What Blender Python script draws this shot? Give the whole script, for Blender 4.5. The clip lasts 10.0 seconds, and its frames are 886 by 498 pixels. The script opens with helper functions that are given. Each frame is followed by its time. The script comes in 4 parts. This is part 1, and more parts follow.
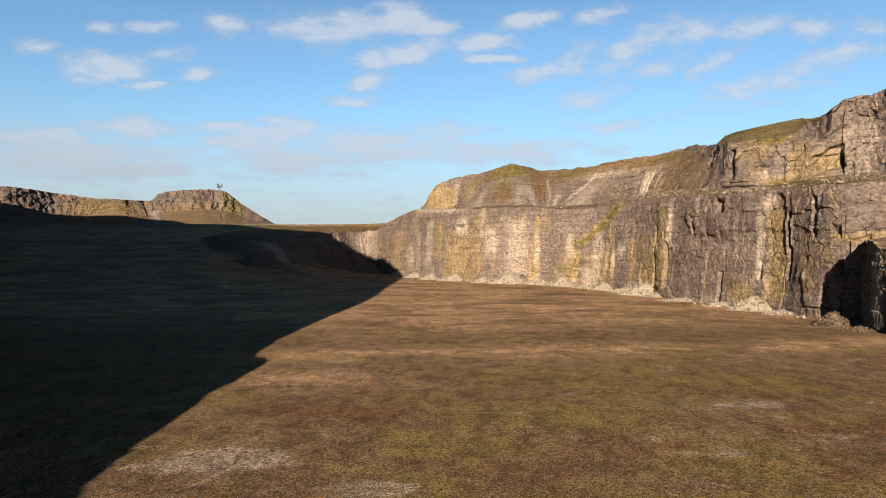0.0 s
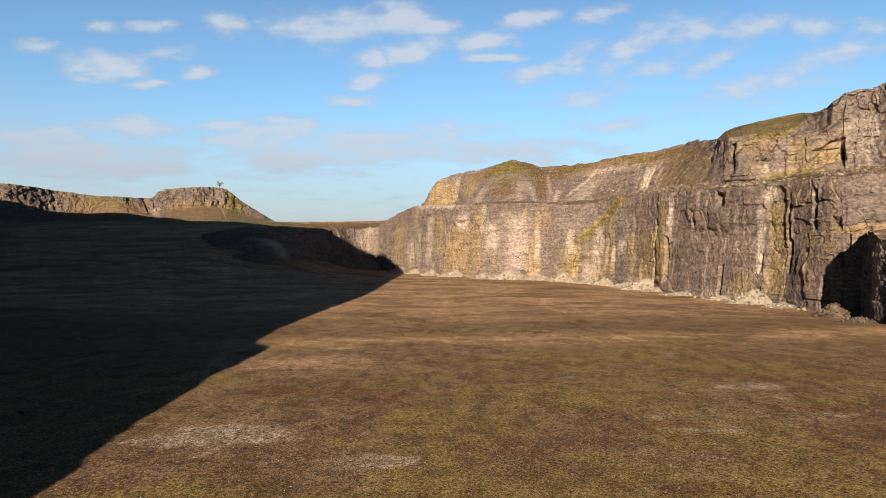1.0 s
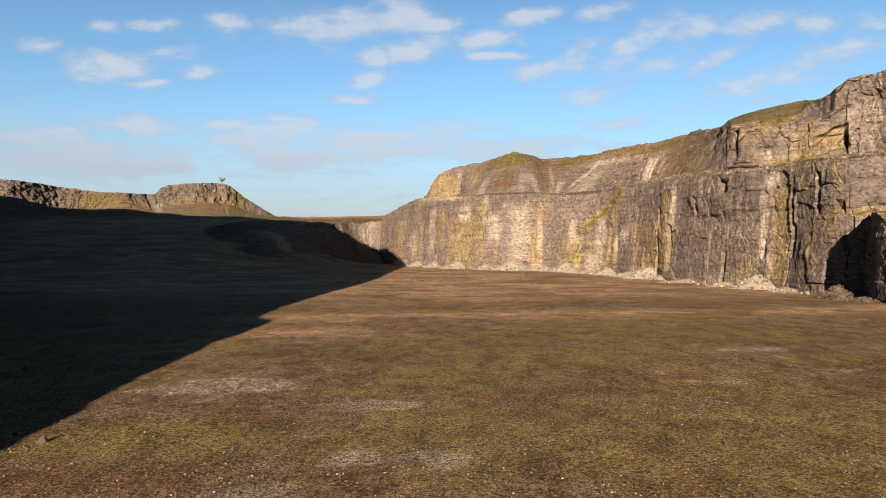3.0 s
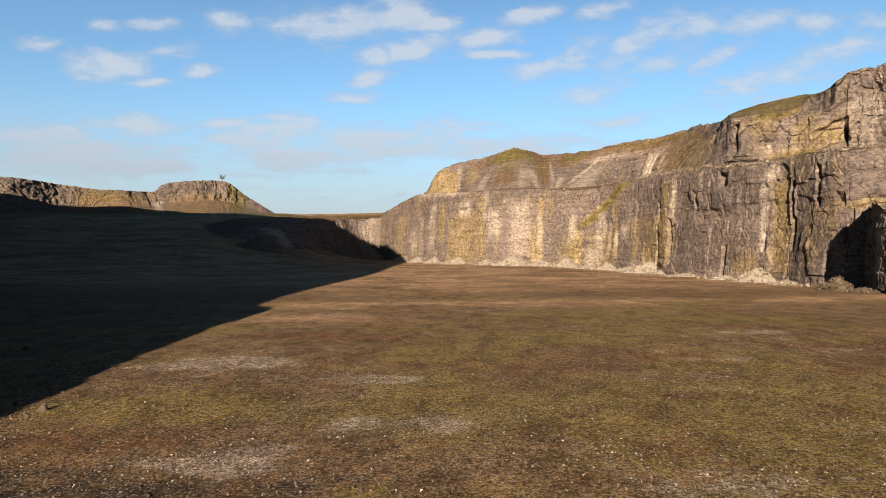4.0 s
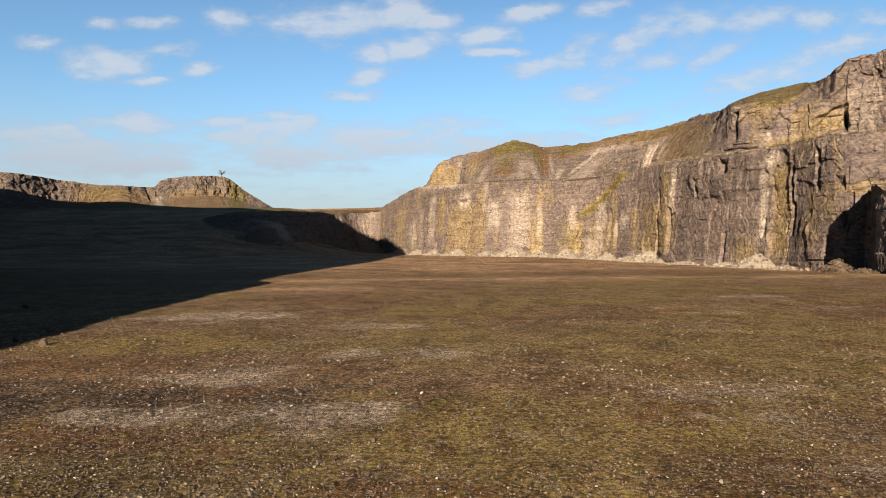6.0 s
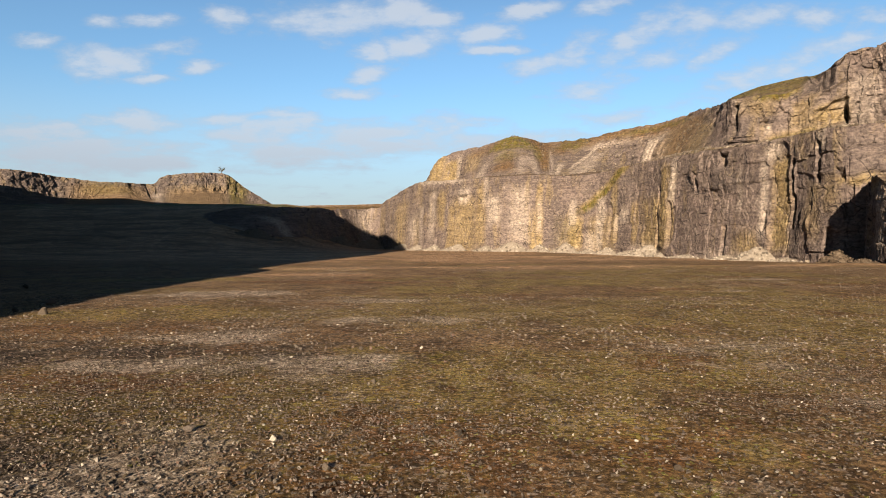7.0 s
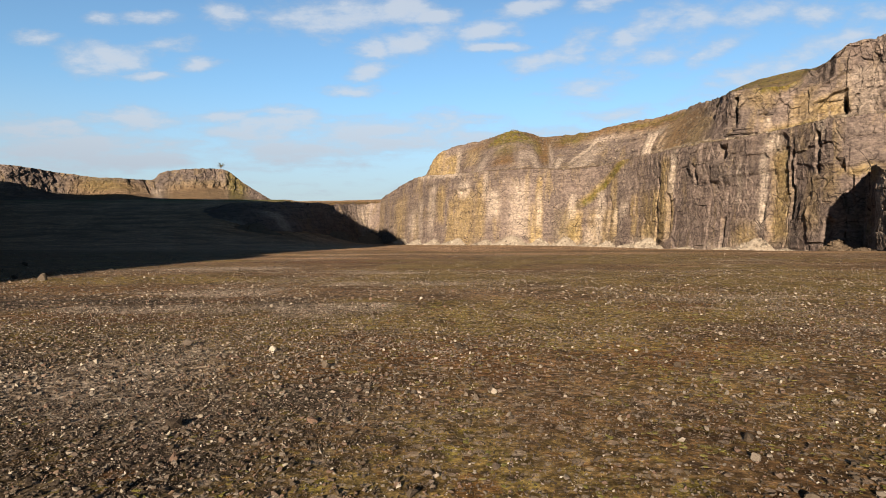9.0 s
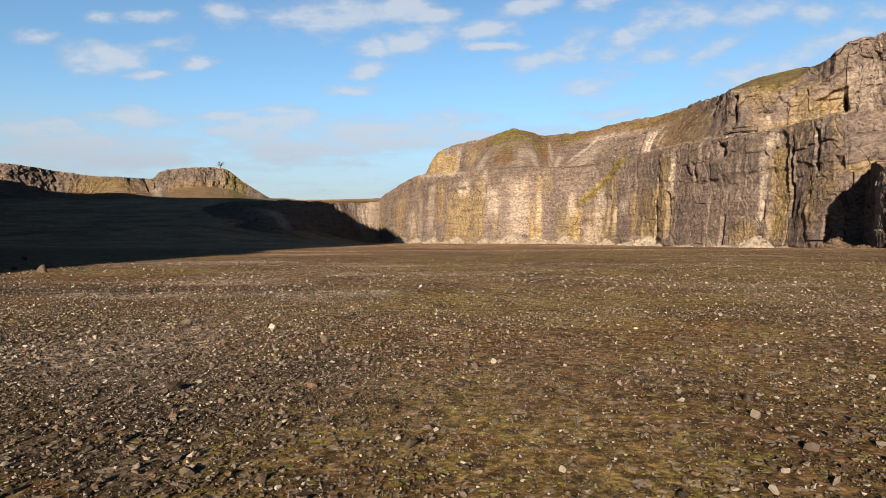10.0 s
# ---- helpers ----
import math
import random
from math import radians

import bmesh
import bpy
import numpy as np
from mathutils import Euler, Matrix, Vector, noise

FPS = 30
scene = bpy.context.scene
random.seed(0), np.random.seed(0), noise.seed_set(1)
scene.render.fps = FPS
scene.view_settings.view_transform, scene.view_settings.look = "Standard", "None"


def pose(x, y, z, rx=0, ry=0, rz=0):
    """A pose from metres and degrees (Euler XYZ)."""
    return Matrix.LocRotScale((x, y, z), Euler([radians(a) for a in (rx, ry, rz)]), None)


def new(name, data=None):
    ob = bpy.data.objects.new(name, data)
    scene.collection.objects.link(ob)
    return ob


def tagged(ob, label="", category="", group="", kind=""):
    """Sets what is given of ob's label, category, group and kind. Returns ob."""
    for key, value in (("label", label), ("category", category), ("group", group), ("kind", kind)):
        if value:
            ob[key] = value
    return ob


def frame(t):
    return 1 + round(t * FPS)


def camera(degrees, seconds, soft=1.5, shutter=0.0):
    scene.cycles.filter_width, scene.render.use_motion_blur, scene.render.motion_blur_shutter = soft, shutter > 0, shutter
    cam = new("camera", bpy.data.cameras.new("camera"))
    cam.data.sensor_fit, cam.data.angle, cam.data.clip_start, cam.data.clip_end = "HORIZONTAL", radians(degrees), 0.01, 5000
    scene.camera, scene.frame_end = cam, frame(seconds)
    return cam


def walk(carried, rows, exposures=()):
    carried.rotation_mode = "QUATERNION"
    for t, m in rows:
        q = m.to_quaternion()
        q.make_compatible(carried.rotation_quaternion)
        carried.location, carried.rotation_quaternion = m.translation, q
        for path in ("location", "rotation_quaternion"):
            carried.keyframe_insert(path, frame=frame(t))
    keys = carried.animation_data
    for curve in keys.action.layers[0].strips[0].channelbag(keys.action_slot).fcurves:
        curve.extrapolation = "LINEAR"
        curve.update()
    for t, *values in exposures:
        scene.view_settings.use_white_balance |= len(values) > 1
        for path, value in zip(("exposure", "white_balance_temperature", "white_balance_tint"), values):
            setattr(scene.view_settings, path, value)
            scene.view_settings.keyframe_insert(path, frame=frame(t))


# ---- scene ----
# ---------------------------------------------------------------- camera
cam = camera(70.0, 10.0, soft=0.5)
PATH = [
    (0.0, pose(0, 0, 11.20, 90.171, -0.213, 0.004)),
    (0.5, pose(0, 0, 10.57, 90.139, -0.230, -0.003)),
    (1.0, pose(0, 0, 9.95, 90.089, -0.224, 0.040)),
    (1.5, pose(0, 0, 9.32, 90.043, -0.166, 0.104)),
    (2.0, pose(0, 0, 8.68, 90.001, -0.106, 0.179)),
    (2.5, pose(0, 0, 8.01, 89.982, -0.089, 0.238)),
    (4.0, pose(0, 0, 6.23, 89.828, -0.024, 0.268)),
    (4.5, pose(0, 0, 5.63, 89.787, -0.019, 0.275)),
    (5.0, pose(0, 0, 5.04, 89.719, 0.027, 0.254)),
    (5.5, pose(0, 0, 4.43, 89.695, 0.067, 0.250)),
    (7.0, pose(0, 0, 2.70, 89.483, 0.087, 0.244)),
    (7.5, pose(0, 0, 2.32, 89.395, 0.103, 0.244)),
    (8.0, pose(0, 0, 2.01, 89.346, 0.103, 0.241)),
    (8.5, pose(0, 0, 1.74, 89.284, 0.127, 0.220)),
    (9.0, pose(0, 0, 1.51, 89.231, 0.110, 0.208)),
    (9.5, pose(0, 0, 1.33, 89.190, 0.119, 0.189)),
    (10.0, pose(0, 0, 1.22, 89.159, 0.105, 0.179)),
]
walk(cam, PATH, exposures=[(0.0, 1.92), (10.0, 1.92)])

# ---------------------------------------------------------------- sky, clouds and sun
SUN_ELEVATION = radians(16.0)
SUN_WAY = Vector((0.233 * math.cos(SUN_ELEVATION), 0.972 * math.cos(SUN_ELEVATION), -math.sin(SUN_ELEVATION)))

world = bpy.data.worlds.new("sky")
scene.world = world
world.use_nodes = True
wt = world.node_tree
wt.nodes.clear()


def wnode(kind, **values):
    n = wt.nodes.new(kind)
    for key, value in values.items():
        n.inputs[key].default_value = value
    return n


def wmath(op, a, b=None, clamp=False):
    n = wt.nodes.new("ShaderNodeMath")
    n.operation = op
    n.use_clamp = clamp
    for slot, v in ((0, a), (1, b)):
        if v is None:
            continue
        if isinstance(v, (int, float)):
            n.inputs[slot].default_value = v
        else:
            wt.links.new(v, n.inputs[slot])
    return n.outputs[0]


sky = wt.nodes.new("ShaderNodeTexSky")
sky.sky_type = "NISHITA"
sky.sun_disc = False
sky.sun_elevation = SUN_ELEVATION
sky.sun_rotation = radians(193.5)
sky.air_density, sky.dust_density, sky.ozone_density = 1.0, 0.2, 3.0
coords = wt.nodes.new("ShaderNodeTexCoord")
way = coords.outputs["Generated"]
parts = wt.nodes.new("ShaderNodeSeparateXYZ")
wt.links.new(way, parts.inputs[0])
# a flat cloud deck seen in perspective
height = wmath("ADD", wmath("MAXIMUM", parts.outputs[2], 0.0), 0.10)
deck = wt.nodes.new("ShaderNodeCombineXYZ")
wt.links.new(wmath("DIVIDE", parts.outputs[0], height), deck.inputs[0])
wt.links.new(wmath("DIVIDE", parts.outputs[1], height), deck.inputs[1])
puffs = wnode("ShaderNodeTexNoise", Scale=3.4, Detail=9.0, Roughness=0.58)
wt.links.new(deck.outputs[0], puffs.inputs["Vector"])
banks = wnode("ShaderNodeTexNoise", Scale=0.75, Detail=3.0, Roughness=0.5)
wt.links.new(deck.outputs[0], banks.inputs["Vector"])
# cloud banks, by where they stand over the horizon: sideways, upwards (both as slopes), half width, half height, tilt in degrees
ahead = wmath("MAXIMUM", parts.outputs[1], 0.05)
slopes = wt.nodes.new("ShaderNodeCombineXYZ")
wt.links.new(wmath("DIVIDE", parts.outputs[0], ahead), slopes.inputs[0])
wt.links.new(wmath("DIVIDE", parts.outputs[2], ahead), slopes.inputs[1])
frayed = wnode("ShaderNodeTexNoise", Scale=9.0, Detail=6.0, Roughness=0.6)
stretch = wt.nodes.new("ShaderNodeMapping")
stretch.inputs["Scale"].default_value = (1.0, 2.2, 1.0)
wt.links.new(slopes.outputs[0], stretch.inputs["Vector"])
wt.links.new(stretch.outputs[0], frayed.inputs["Vector"])
ragged = wnode("ShaderNodeTexNoise", Scale=20.0, Detail=7.0, Roughness=0.62)
wt.links.new(stretch.outputs[0], ragged.inputs["Vector"])
pulled = wt.nodes.new("ShaderNodeVectorMath")
pulled.operation = "MULTIPLY_ADD"
pulled.inputs[1].default_value = (0.075, 0.04, 0.0)
wt.links.new(frayed.outputs["Color"], pulled.inputs[0])
shifted = wt.nodes.new("ShaderNodeVectorMath")
shifted.inputs[1].default_value = (-0.0375, -0.02, 0.0)
wt.links.new(slopes.outputs[0], shifted.inputs[0])
wt.links.new(shifted.outputs[0], pulled.inputs[2])
HIGH_BANKS = [(-0.169, 0.355, 0.121, 0.025, 0), (-0.062, 0.364, 0.054, 0.022, 0), (-0.338, 0.355, 0.034, 0.016, 0), (-0.053, 0.313, 0.063, 0.02, 8), (-0.12, 0.268, 0.032, 0.012, 10), (-0.111, 0.3, 0.031, 0.016, 15), (-0.396, 0.276, 0.038, 0.012, 0), (-0.017, 0.353, 0.036, 0.013, 0), (0.081, 0.301, 0.054, 0.007, 0), (0.072, 0.328, 0.04, 0.013, 10), (0.599, 0.355, 0.055, 0.016, 0), (0.126, 0.364, 0.049, 0.013, 15), (0.242, 0.371, 0.049, 0.013, 10)]
LOW_BANKS = [(-0.544, 0.286, 0.076, 0.025, 0), (-0.463, 0.257, 0.049, 0.008, 0), (-0.285, 0.179, 0.098, 0.02, 8), (-0.588, 0.148, 0.125, 0.022, 0), (-0.651, 0.179, 0.08, 0.016, 0), (-0.481, 0.13, 0.063, 0.013, 0), (-0.115, 0.17, 0.134, 0.025, 0), (-0.222, 0.143, 0.107, 0.018, 0), (-0.008, 0.188, 0.071, 0.013, 0), (-0.49, 0.197, 0.071, 0.014, 0), (-0.356, 0.197, 0.054, 0.011, 0), (-0.642, 0.322, 0.045, 0.011, 0), (-0.258, 0.206, 0.063, 0.008, 0)]
VEILS = [(0.224, 0.246, 0.054, 0.02, 15), (0.206, 0.309, 0.045, 0.022, 30), (0.305, 0.326, 0.063, 0.02, 30), (0.394, 0.344, 0.054, 0.016, 20), (0.528, 0.273, 0.107, 0.022, 15), (0.635, 0.313, 0.08, 0.018, 15), (0.483, 0.353, 0.063, 0.014, 10), (0.331, 0.291, 0.054, 0.013, 10), (0.144, 0.277, 0.04, 0.013, 15), (-0.544, 0.349, 0.027, 0.009, 0), (-0.472, 0.353, 0.036, 0.009, 0), (-0.437, 0.309, 0.036, 0.009, 0), (0.26, 0.201, 0.045, 0.008, 5), (0.099, 0.161, 0.107, 0.013, 0), (0.412, 0.291, 0.045, 0.013, 25), (-0.151, 0.237, 0.045, 0.007, 0), (0.671, 0.353, 0.036, 0.014, 0)]
near_bank = None
for bank, strength in [(b, 1.0) for b in HIGH_BANKS] + [(b, 0.85) for b in LOW_BANKS] + [((x, z, w * 1.3, h * 1.3, q), 0.78) for x, z, w, h, q in VEILS]:
    m = wt.nodes.new("ShaderNodeMapping")
    m.vector_type = "TEXTURE"
    m.inputs["Location"].default_value = (bank[0], bank[1], 0)
    m.inputs["Scale"].default_value = (bank[2] * 1.6, bank[3] * 1.75, 1)
    m.inputs["Rotation"].default_value = (0, 0, radians(bank[4]))
    wt.links.new(pulled.outputs[0], m.inputs["Vector"])
    d = wt.nodes.new("ShaderNodeVectorMath")
    d.operation = "LENGTH"
    wt.links.new(m.outputs[0], d.inputs[0])
    one = wmath("MULTIPLY", wmath("SUBTRACT", 1.2, d.outputs["Value"], clamp=True), strength)
    near_bank = one if near_bank is None else wmath("MAXIMUM", near_bank, one)
cover = wmath("ADD", wmath("MULTIPLY", puffs.outputs["Fac"], 1.7), wmath("MULTIPLY", banks.outputs["Fac"], 0.35))
low = wt.nodes.new("ShaderNodeMapRange")
low.interpolation_type = "SMOOTHSTEP"
low.inputs["From Min"].default_value, low.inputs["From Max"].default_value = 0.21, 0.06
wt.links.new(parts.outputs[2], low.inputs["Value"])
cover = wmath("ADD", wmath("ADD", cover, wmath("MULTIPLY", near_bank, 1.35)), wmath("SUBTRACT", wmath("MULTIPLY", low.outputs[0], 0.45), 2.13))
cover = wmath("ADD", cover, wmath("MULTIPLY", ragged.outputs["Fac"], 1.3))
soft_edge = wt.nodes.new("ShaderNodeMapRange")
soft_edge.interpolation_type = "SMOOTHSTEP"
soft_edge.inputs["From Min"].default_value, soft_edge.inputs["From Max"].default_value = -0.1, 0.95
soft_edge.inputs["To Max"].default_value = 0.8
wt.links.new(cover, soft_edge.inputs["Value"])
tint = wt.nodes.new("ShaderNodeMix")
tint.data_type, tint.blend_type = "RGBA", "MULTIPLY"
tint.inputs["Factor"].default_value = 1.0
tint.inputs["B"].default_value = (0.92, 1.03, 1.04, 1)
wt.links.new(sky.outputs[0], tint.inputs["A"])
# the sky above the view is dimmed towards the zenith to weaken the fill light
deep = wt.nodes.new("ShaderNodeMapRange")
deep.inputs["From Min"].default_value, deep.inputs["From Max"].default_value = 0.32, 0.9
deep.inputs["To Min"].default_value, deep.inputs["To Max"].default_value = 1.0, 0.12
wt.links.new(parts.outputs[2], deep.inputs["Value"])
darker = wt.nodes.new("ShaderNodeVectorMath")
darker.operation = "SCALE"
wt.links.new(tint.outputs["Result"], darker.inputs[0])
wt.links.new(deep.outputs[0], darker.inputs["Scale"])
haze = wt.nodes.new("ShaderNodeMix")
haze.data_type = "RGBA"
haze.inputs["B"].default_value = (2.9, 3.17, 3.6, 1)
thick = wt.nodes.new("ShaderNodeMapRange")
thick.interpolation_type = "SMOOTHSTEP"
thick.inputs["From Min"].default_value, thick.inputs["From Max"].default_value, thick.inputs["To Max"].default_value = 0.25, 0.0, 0.9
wt.links.new(parts.outputs[2], thick.inputs["Value"])
wt.links.new(thick.outputs[0], haze.inputs["Factor"])
wt.links.new(darker.outputs[0], haze.inputs["A"])
lit = wt.nodes.new("ShaderNodeMix")
lit.data_type = "RGBA"
shade = wt.nodes.new("ShaderNodeMix")
shade.data_type = "RGBA"
shade.inputs["A"].default_value = (2.95, 3.25, 3.75, 1)
shade.inputs["B"].default_value = (4.0, 4.3, 4.75, 1)
thickness = wt.nodes.new("ShaderNodeMapRange")
thickness.inputs["From Min"].default_value, thickness.inputs["From Max"].default_value = 0.1, 0.7
wt.links.new(cover, thickness.inputs["Value"])
wt.links.new(wmath("MULTIPLY", thickness.outputs[0], wmath("SUBTRACT", 1.0, low.outputs[0])), shade.inputs["Factor"])
wt.links.new(shade.outputs["Result"], lit.inputs["B"])
wt.links.new(soft_edge.outputs[0], lit.inputs["Factor"])
wt.links.new(haze.outputs["Result"], lit.inputs["A"])
back = wnode("ShaderNodeBackground", Strength=0.042)
wt.links.new(lit.outputs["Result"], back.inputs["Color"])
out = wt.nodes.new("ShaderNodeOutputWorld")
wt.links.new(back.outputs[0], out.inputs["Surface"])

sun = new("sun", bpy.data.lights.new("sun", "SUN"))
sun.data.energy, sun.data.angle, sun.data.color = 5.0, radians(0.55), (1.0, 0.86, 0.68)
sun.rotation_mode = "QUATERNION"
sun.rotation_quaternion = SUN_WAY.to_track_quat("-Z", "Y")
sun.location = (-60, -120, 90)


# ---------------------------------------------------------------- numeric helpers
def smooth(a, b, v):
    w = np.clip((v - a) / (b - a), 0, 1)
    return w * w * (3 - 2 * w)


def hash01(i, j, seed):
    h = (i.astype(np.int64) * 374761393 + j.astype(np.int64) * 668265263 + seed * 974634541) & 0xFFFFFFFF
    h = ((h ^ (h >> 13)) * 1274126177) & 0xFFFFFFFF
    h = ((h ^ (h >> 15)) * 2246822519) & 0xFFFFFFFF
    return ((h ^ (h >> 16)) & 0xFFFFFF) / float(0xFFFFFF)


def value_noise(x, y, seed=0):
    """Smooth noise from 0 to 1."""
    i, j = np.floor(x), np.floor(y)
    fx, fy = x - i, y - j
    fx, fy = fx * fx * (3 - 2 * fx), fy * fy * (3 - 2 * fy)
    a, b = hash01(i, j, seed), hash01(i + 1, j, seed)
    c, d = hash01(i, j + 1, seed), hash01(i + 1, j + 1, seed)
    return (a * (1 - fx) + b * fx) * (1 - fy) + (c * (1 - fx) + d * fx) * fy


def fractal(x, y, seed=0, octaves=4):
    """Fractal noise from about -1 to 1."""
    total, size, norm = 0.0, 1.0, 0.0
    for k in range(octaves):
        total = total + size * (2 * value_noise(x * 2 ** k + 17.3 * k, y * 2 ** k - 9.1 * k, seed + k) - 1)
        norm += size
        size *= 0.5
    return total / norm


def cells(x, y, seed=0):
    """Jittered cells: a random number a cell, the distance to the cell's edge, and the way across it."""
    i0, j0 = np.floor(x), np.floor(y)
    best, second, value, side = np.full(x.shape, 9.0), np.full(x.shape, 9.0), np.zeros(x.shape), np.zeros(x.shape)
    for di in (-1, 0, 1):
        for dj in (-1, 0, 1):
            i, j = i0 + di, j0 + dj
            px = i + 0.15 + 0.7 * hash01(i, j, seed)
            py = j + 0.15 + 0.7 * hash01(i, j, seed + 7)
            d = np.maximum(np.abs(x - px), np.abs(y - py)) * 0.75 + 0.25 * np.hypot(x - px, y - py)
            nearer = d < best
            second = np.where(nearer, best, np.minimum(second, d))
            value = np.where(nearer, hash01(i, j, seed + 13), value)
            side = np.where(nearer, x - px, side)
            best = np.where(nearer, d, best)
    return value, second - best, side


def along(points, count):
    """A polyline as that many evenly spread points, rounded a little at its corners; and the share of each in index units."""
    p = np.array(points, float)
    k = np.arange(len(p), dtype=float)
    step = np.r_[0, np.cumsum(np.linalg.norm(np.diff(p[:, :2], axis=0), axis=1))]
    t = np.interp(np.linspace(0, step[-1], count), step, k)
    return t


def at_index(points, t):
    """Catmull-Rom through the points at fractional indices."""
    p = np.array(points, float)
    i = np.clip(np.floor(t).astype(int), 0, len(p) - 2)
    w = (t - i)[:, None]
    g = lambda k: p[np.clip(k, 0, len(p) - 1)]
    a, b, c, d = g(i - 1), g(i), g(i + 1), g(i + 2)
    return 0.5 * (2 * b + (c - a) * w + (2 * a - 5 * b + 4 * c - d) * w ** 2 + (3 * b - a - 3 * c + d) * w ** 3)


def mesh_of(name, verts, faces, attributes=None, shade=False):
    """A mesh from arrays: faces all of one size."""
    me = bpy.data.meshes.new(name)
    n, k = faces.shape
    me.vertices.add(len(verts))
    me.vertices.foreach_set("co", np.ascontiguousarray(verts, dtype=np.float32).ravel())
    me.loops.add(n * k)
    me.loops.foreach_set("vertex_index", np.ascontiguousarray(faces, dtype=np.int32).ravel())
    me.polygons.add(n)
    me.polygons.foreach_set("loop_start", np.arange(0, n * k, k, dtype=np.int32))
    me.update(calc_edges=True)
    me.polygons.foreach_set("use_smooth", np.full(n, shade, dtype=bool))
    for key, value in (attributes or {}).items():
        at = me.attributes.new(key, "FLOAT", "POINT")
        at.data.foreach_set("value", np.ascontiguousarray(value, dtype=np.float32).ravel())
    me.validate()
    return me


def grid_mesh(name, p, attributes=None, shade=False):
    """A mesh from a grid of points, rows by columns."""
    r, c = p.shape[:2]
    ids = np.arange(r * c).reshape(r, c)
    faces = np.stack([ids[:-1, :-1], ids[:-1, 1:], ids[1:, 1:], ids[1:, :-1]], -1).reshape(-1, 4)
    return mesh_of(name, p.reshape(-1, 3), faces, attributes, shade)


# ---------------------------------------------------------------- materials
class Paint:
    """A node material, written as a chain of small calls."""

    def __init__(self, name, roughness=0.9):
        self.material = bpy.data.materials.new(name)
        self.material.use_nodes = True
        self.tree = self.material.node_tree
        self.bsdf = self.tree.nodes["Principled BSDF"]
        self.bsdf.inputs["Roughness"].default_value = roughness
        self.bsdf.inputs["Specular IOR Level"].default_value = 0.04
        self.place = self.tree.nodes.new("ShaderNodeTexCoord").outputs["Object"]

    def link(self, a, b):
        self.tree.links.new(a, b)

    def scaled(self, size, turn=(0, 0, 0)):
        m = self.tree.nodes.new("ShaderNodeMapping")
        m.inputs["Scale"].default_value = size
        m.inputs["Rotation"].default_value = turn
        self.link(self.place, m.inputs["Vector"])
        return m.outputs[0]

    def noise(self, size, detail=4.0, rough=0.55, low=0.0, high=1.0, warp=0.0):
        n = self.tree.nodes.new("ShaderNodeTexNoise")
        n.inputs["Scale"].default_value = 1.0
        n.inputs["Detail"].default_value = detail
        n.inputs["Roughness"].default_value = rough
        n.inputs["Distortion"].default_value = warp
        self.link(self.scaled(size if isinstance(size, tuple) else (size,) * 3), n.inputs["Vector"])
        return self.span(n.outputs["Fac"], low, high)

    def voronoi(self, size, feature="F1", out="Distance"):
        n = self.tree.nodes.new("ShaderNodeTexVoronoi")
        n.feature = feature
        n.inputs["Scale"].default_value = 1.0
        self.link(self.scaled(size if isinstance(size, tuple) else (size,) * 3), n.inputs["Vector"])
        return n.outputs[out]

    def span(self, value, low, high, to_low=0.0, to_high=1.0):
        n = self.tree.nodes.new("ShaderNodeMapRange")
        n.interpolation_type = "SMOOTHSTEP"
        n.inputs["From Min"].default_value, n.inputs["From Max"].default_value = low, high
        n.inputs["To Min"].default_value, n.inputs["To Max"].default_value = to_low, to_high
        self.link(value, n.inputs["Value"])
        return n.outputs[0]

    def math(self, op, a, b):
        n = self.tree.nodes.new("ShaderNodeMath")
        n.operation = op
        for slot, v in ((0, a), (1, b)):
            if isinstance(v, (int, float)):
                n.inputs[slot].default_value = v
            else:
                self.link(v, n.inputs[slot])
        return n.outputs[0]

    def mix(self, factor, a, b, blend="MIX"):
        n = self.tree.nodes.new("ShaderNodeMix")
        n.data_type, n.blend_type = "RGBA", blend
        for key, v in (("Factor", factor), ("A", a), ("B", b)):
            if isinstance(v, (int, float)):
                n.inputs[key].default_value = v
            elif isinstance(v, tuple):
                n.inputs[key].default_value = (*v, 1)
            else:
                self.link(v, n.inputs[key])
        return n.outputs["Result"]

    def attribute(self, name):
        n = self.tree.nodes.new("ShaderNodeAttribute")
        n.attribute_name = name
        return n.outputs["Fac"]

    def island(self):
        return self.tree.nodes.new("ShaderNodeNewGeometry").outputs["Random Per Island"]

    def chance(self):
        return self.tree.nodes.new("ShaderNodeObjectInfo").outputs["Random"]

    def ramp(self, value, stops):
        n = self.tree.nodes.new("ShaderNodeValToRGB")
        e = n.color_ramp.elements
        while len(e) < len(stops):
            e.new(0.5)
        for el, (at, colour) in zip(e, stops):
            el.position, el.color = at, (*colour, 1)
        self.link(value, n.inputs["Fac"])
        return n.outputs["Color"]

    def done(self, colour, bump=None, strength=0.4, distance=0.1):
        self.link(colour, self.bsdf.inputs["Base Color"])
        if bump is not None:
            b = self.tree.nodes.new("ShaderNodeBump")
            b.inputs["Strength"].default_value, b.inputs["Distance"].default_value = strength, distance
            self.link(bump, b.inputs["Height"])
            self.link(b.outputs[0], self.bsdf.inputs["Normal"])
        return self.material


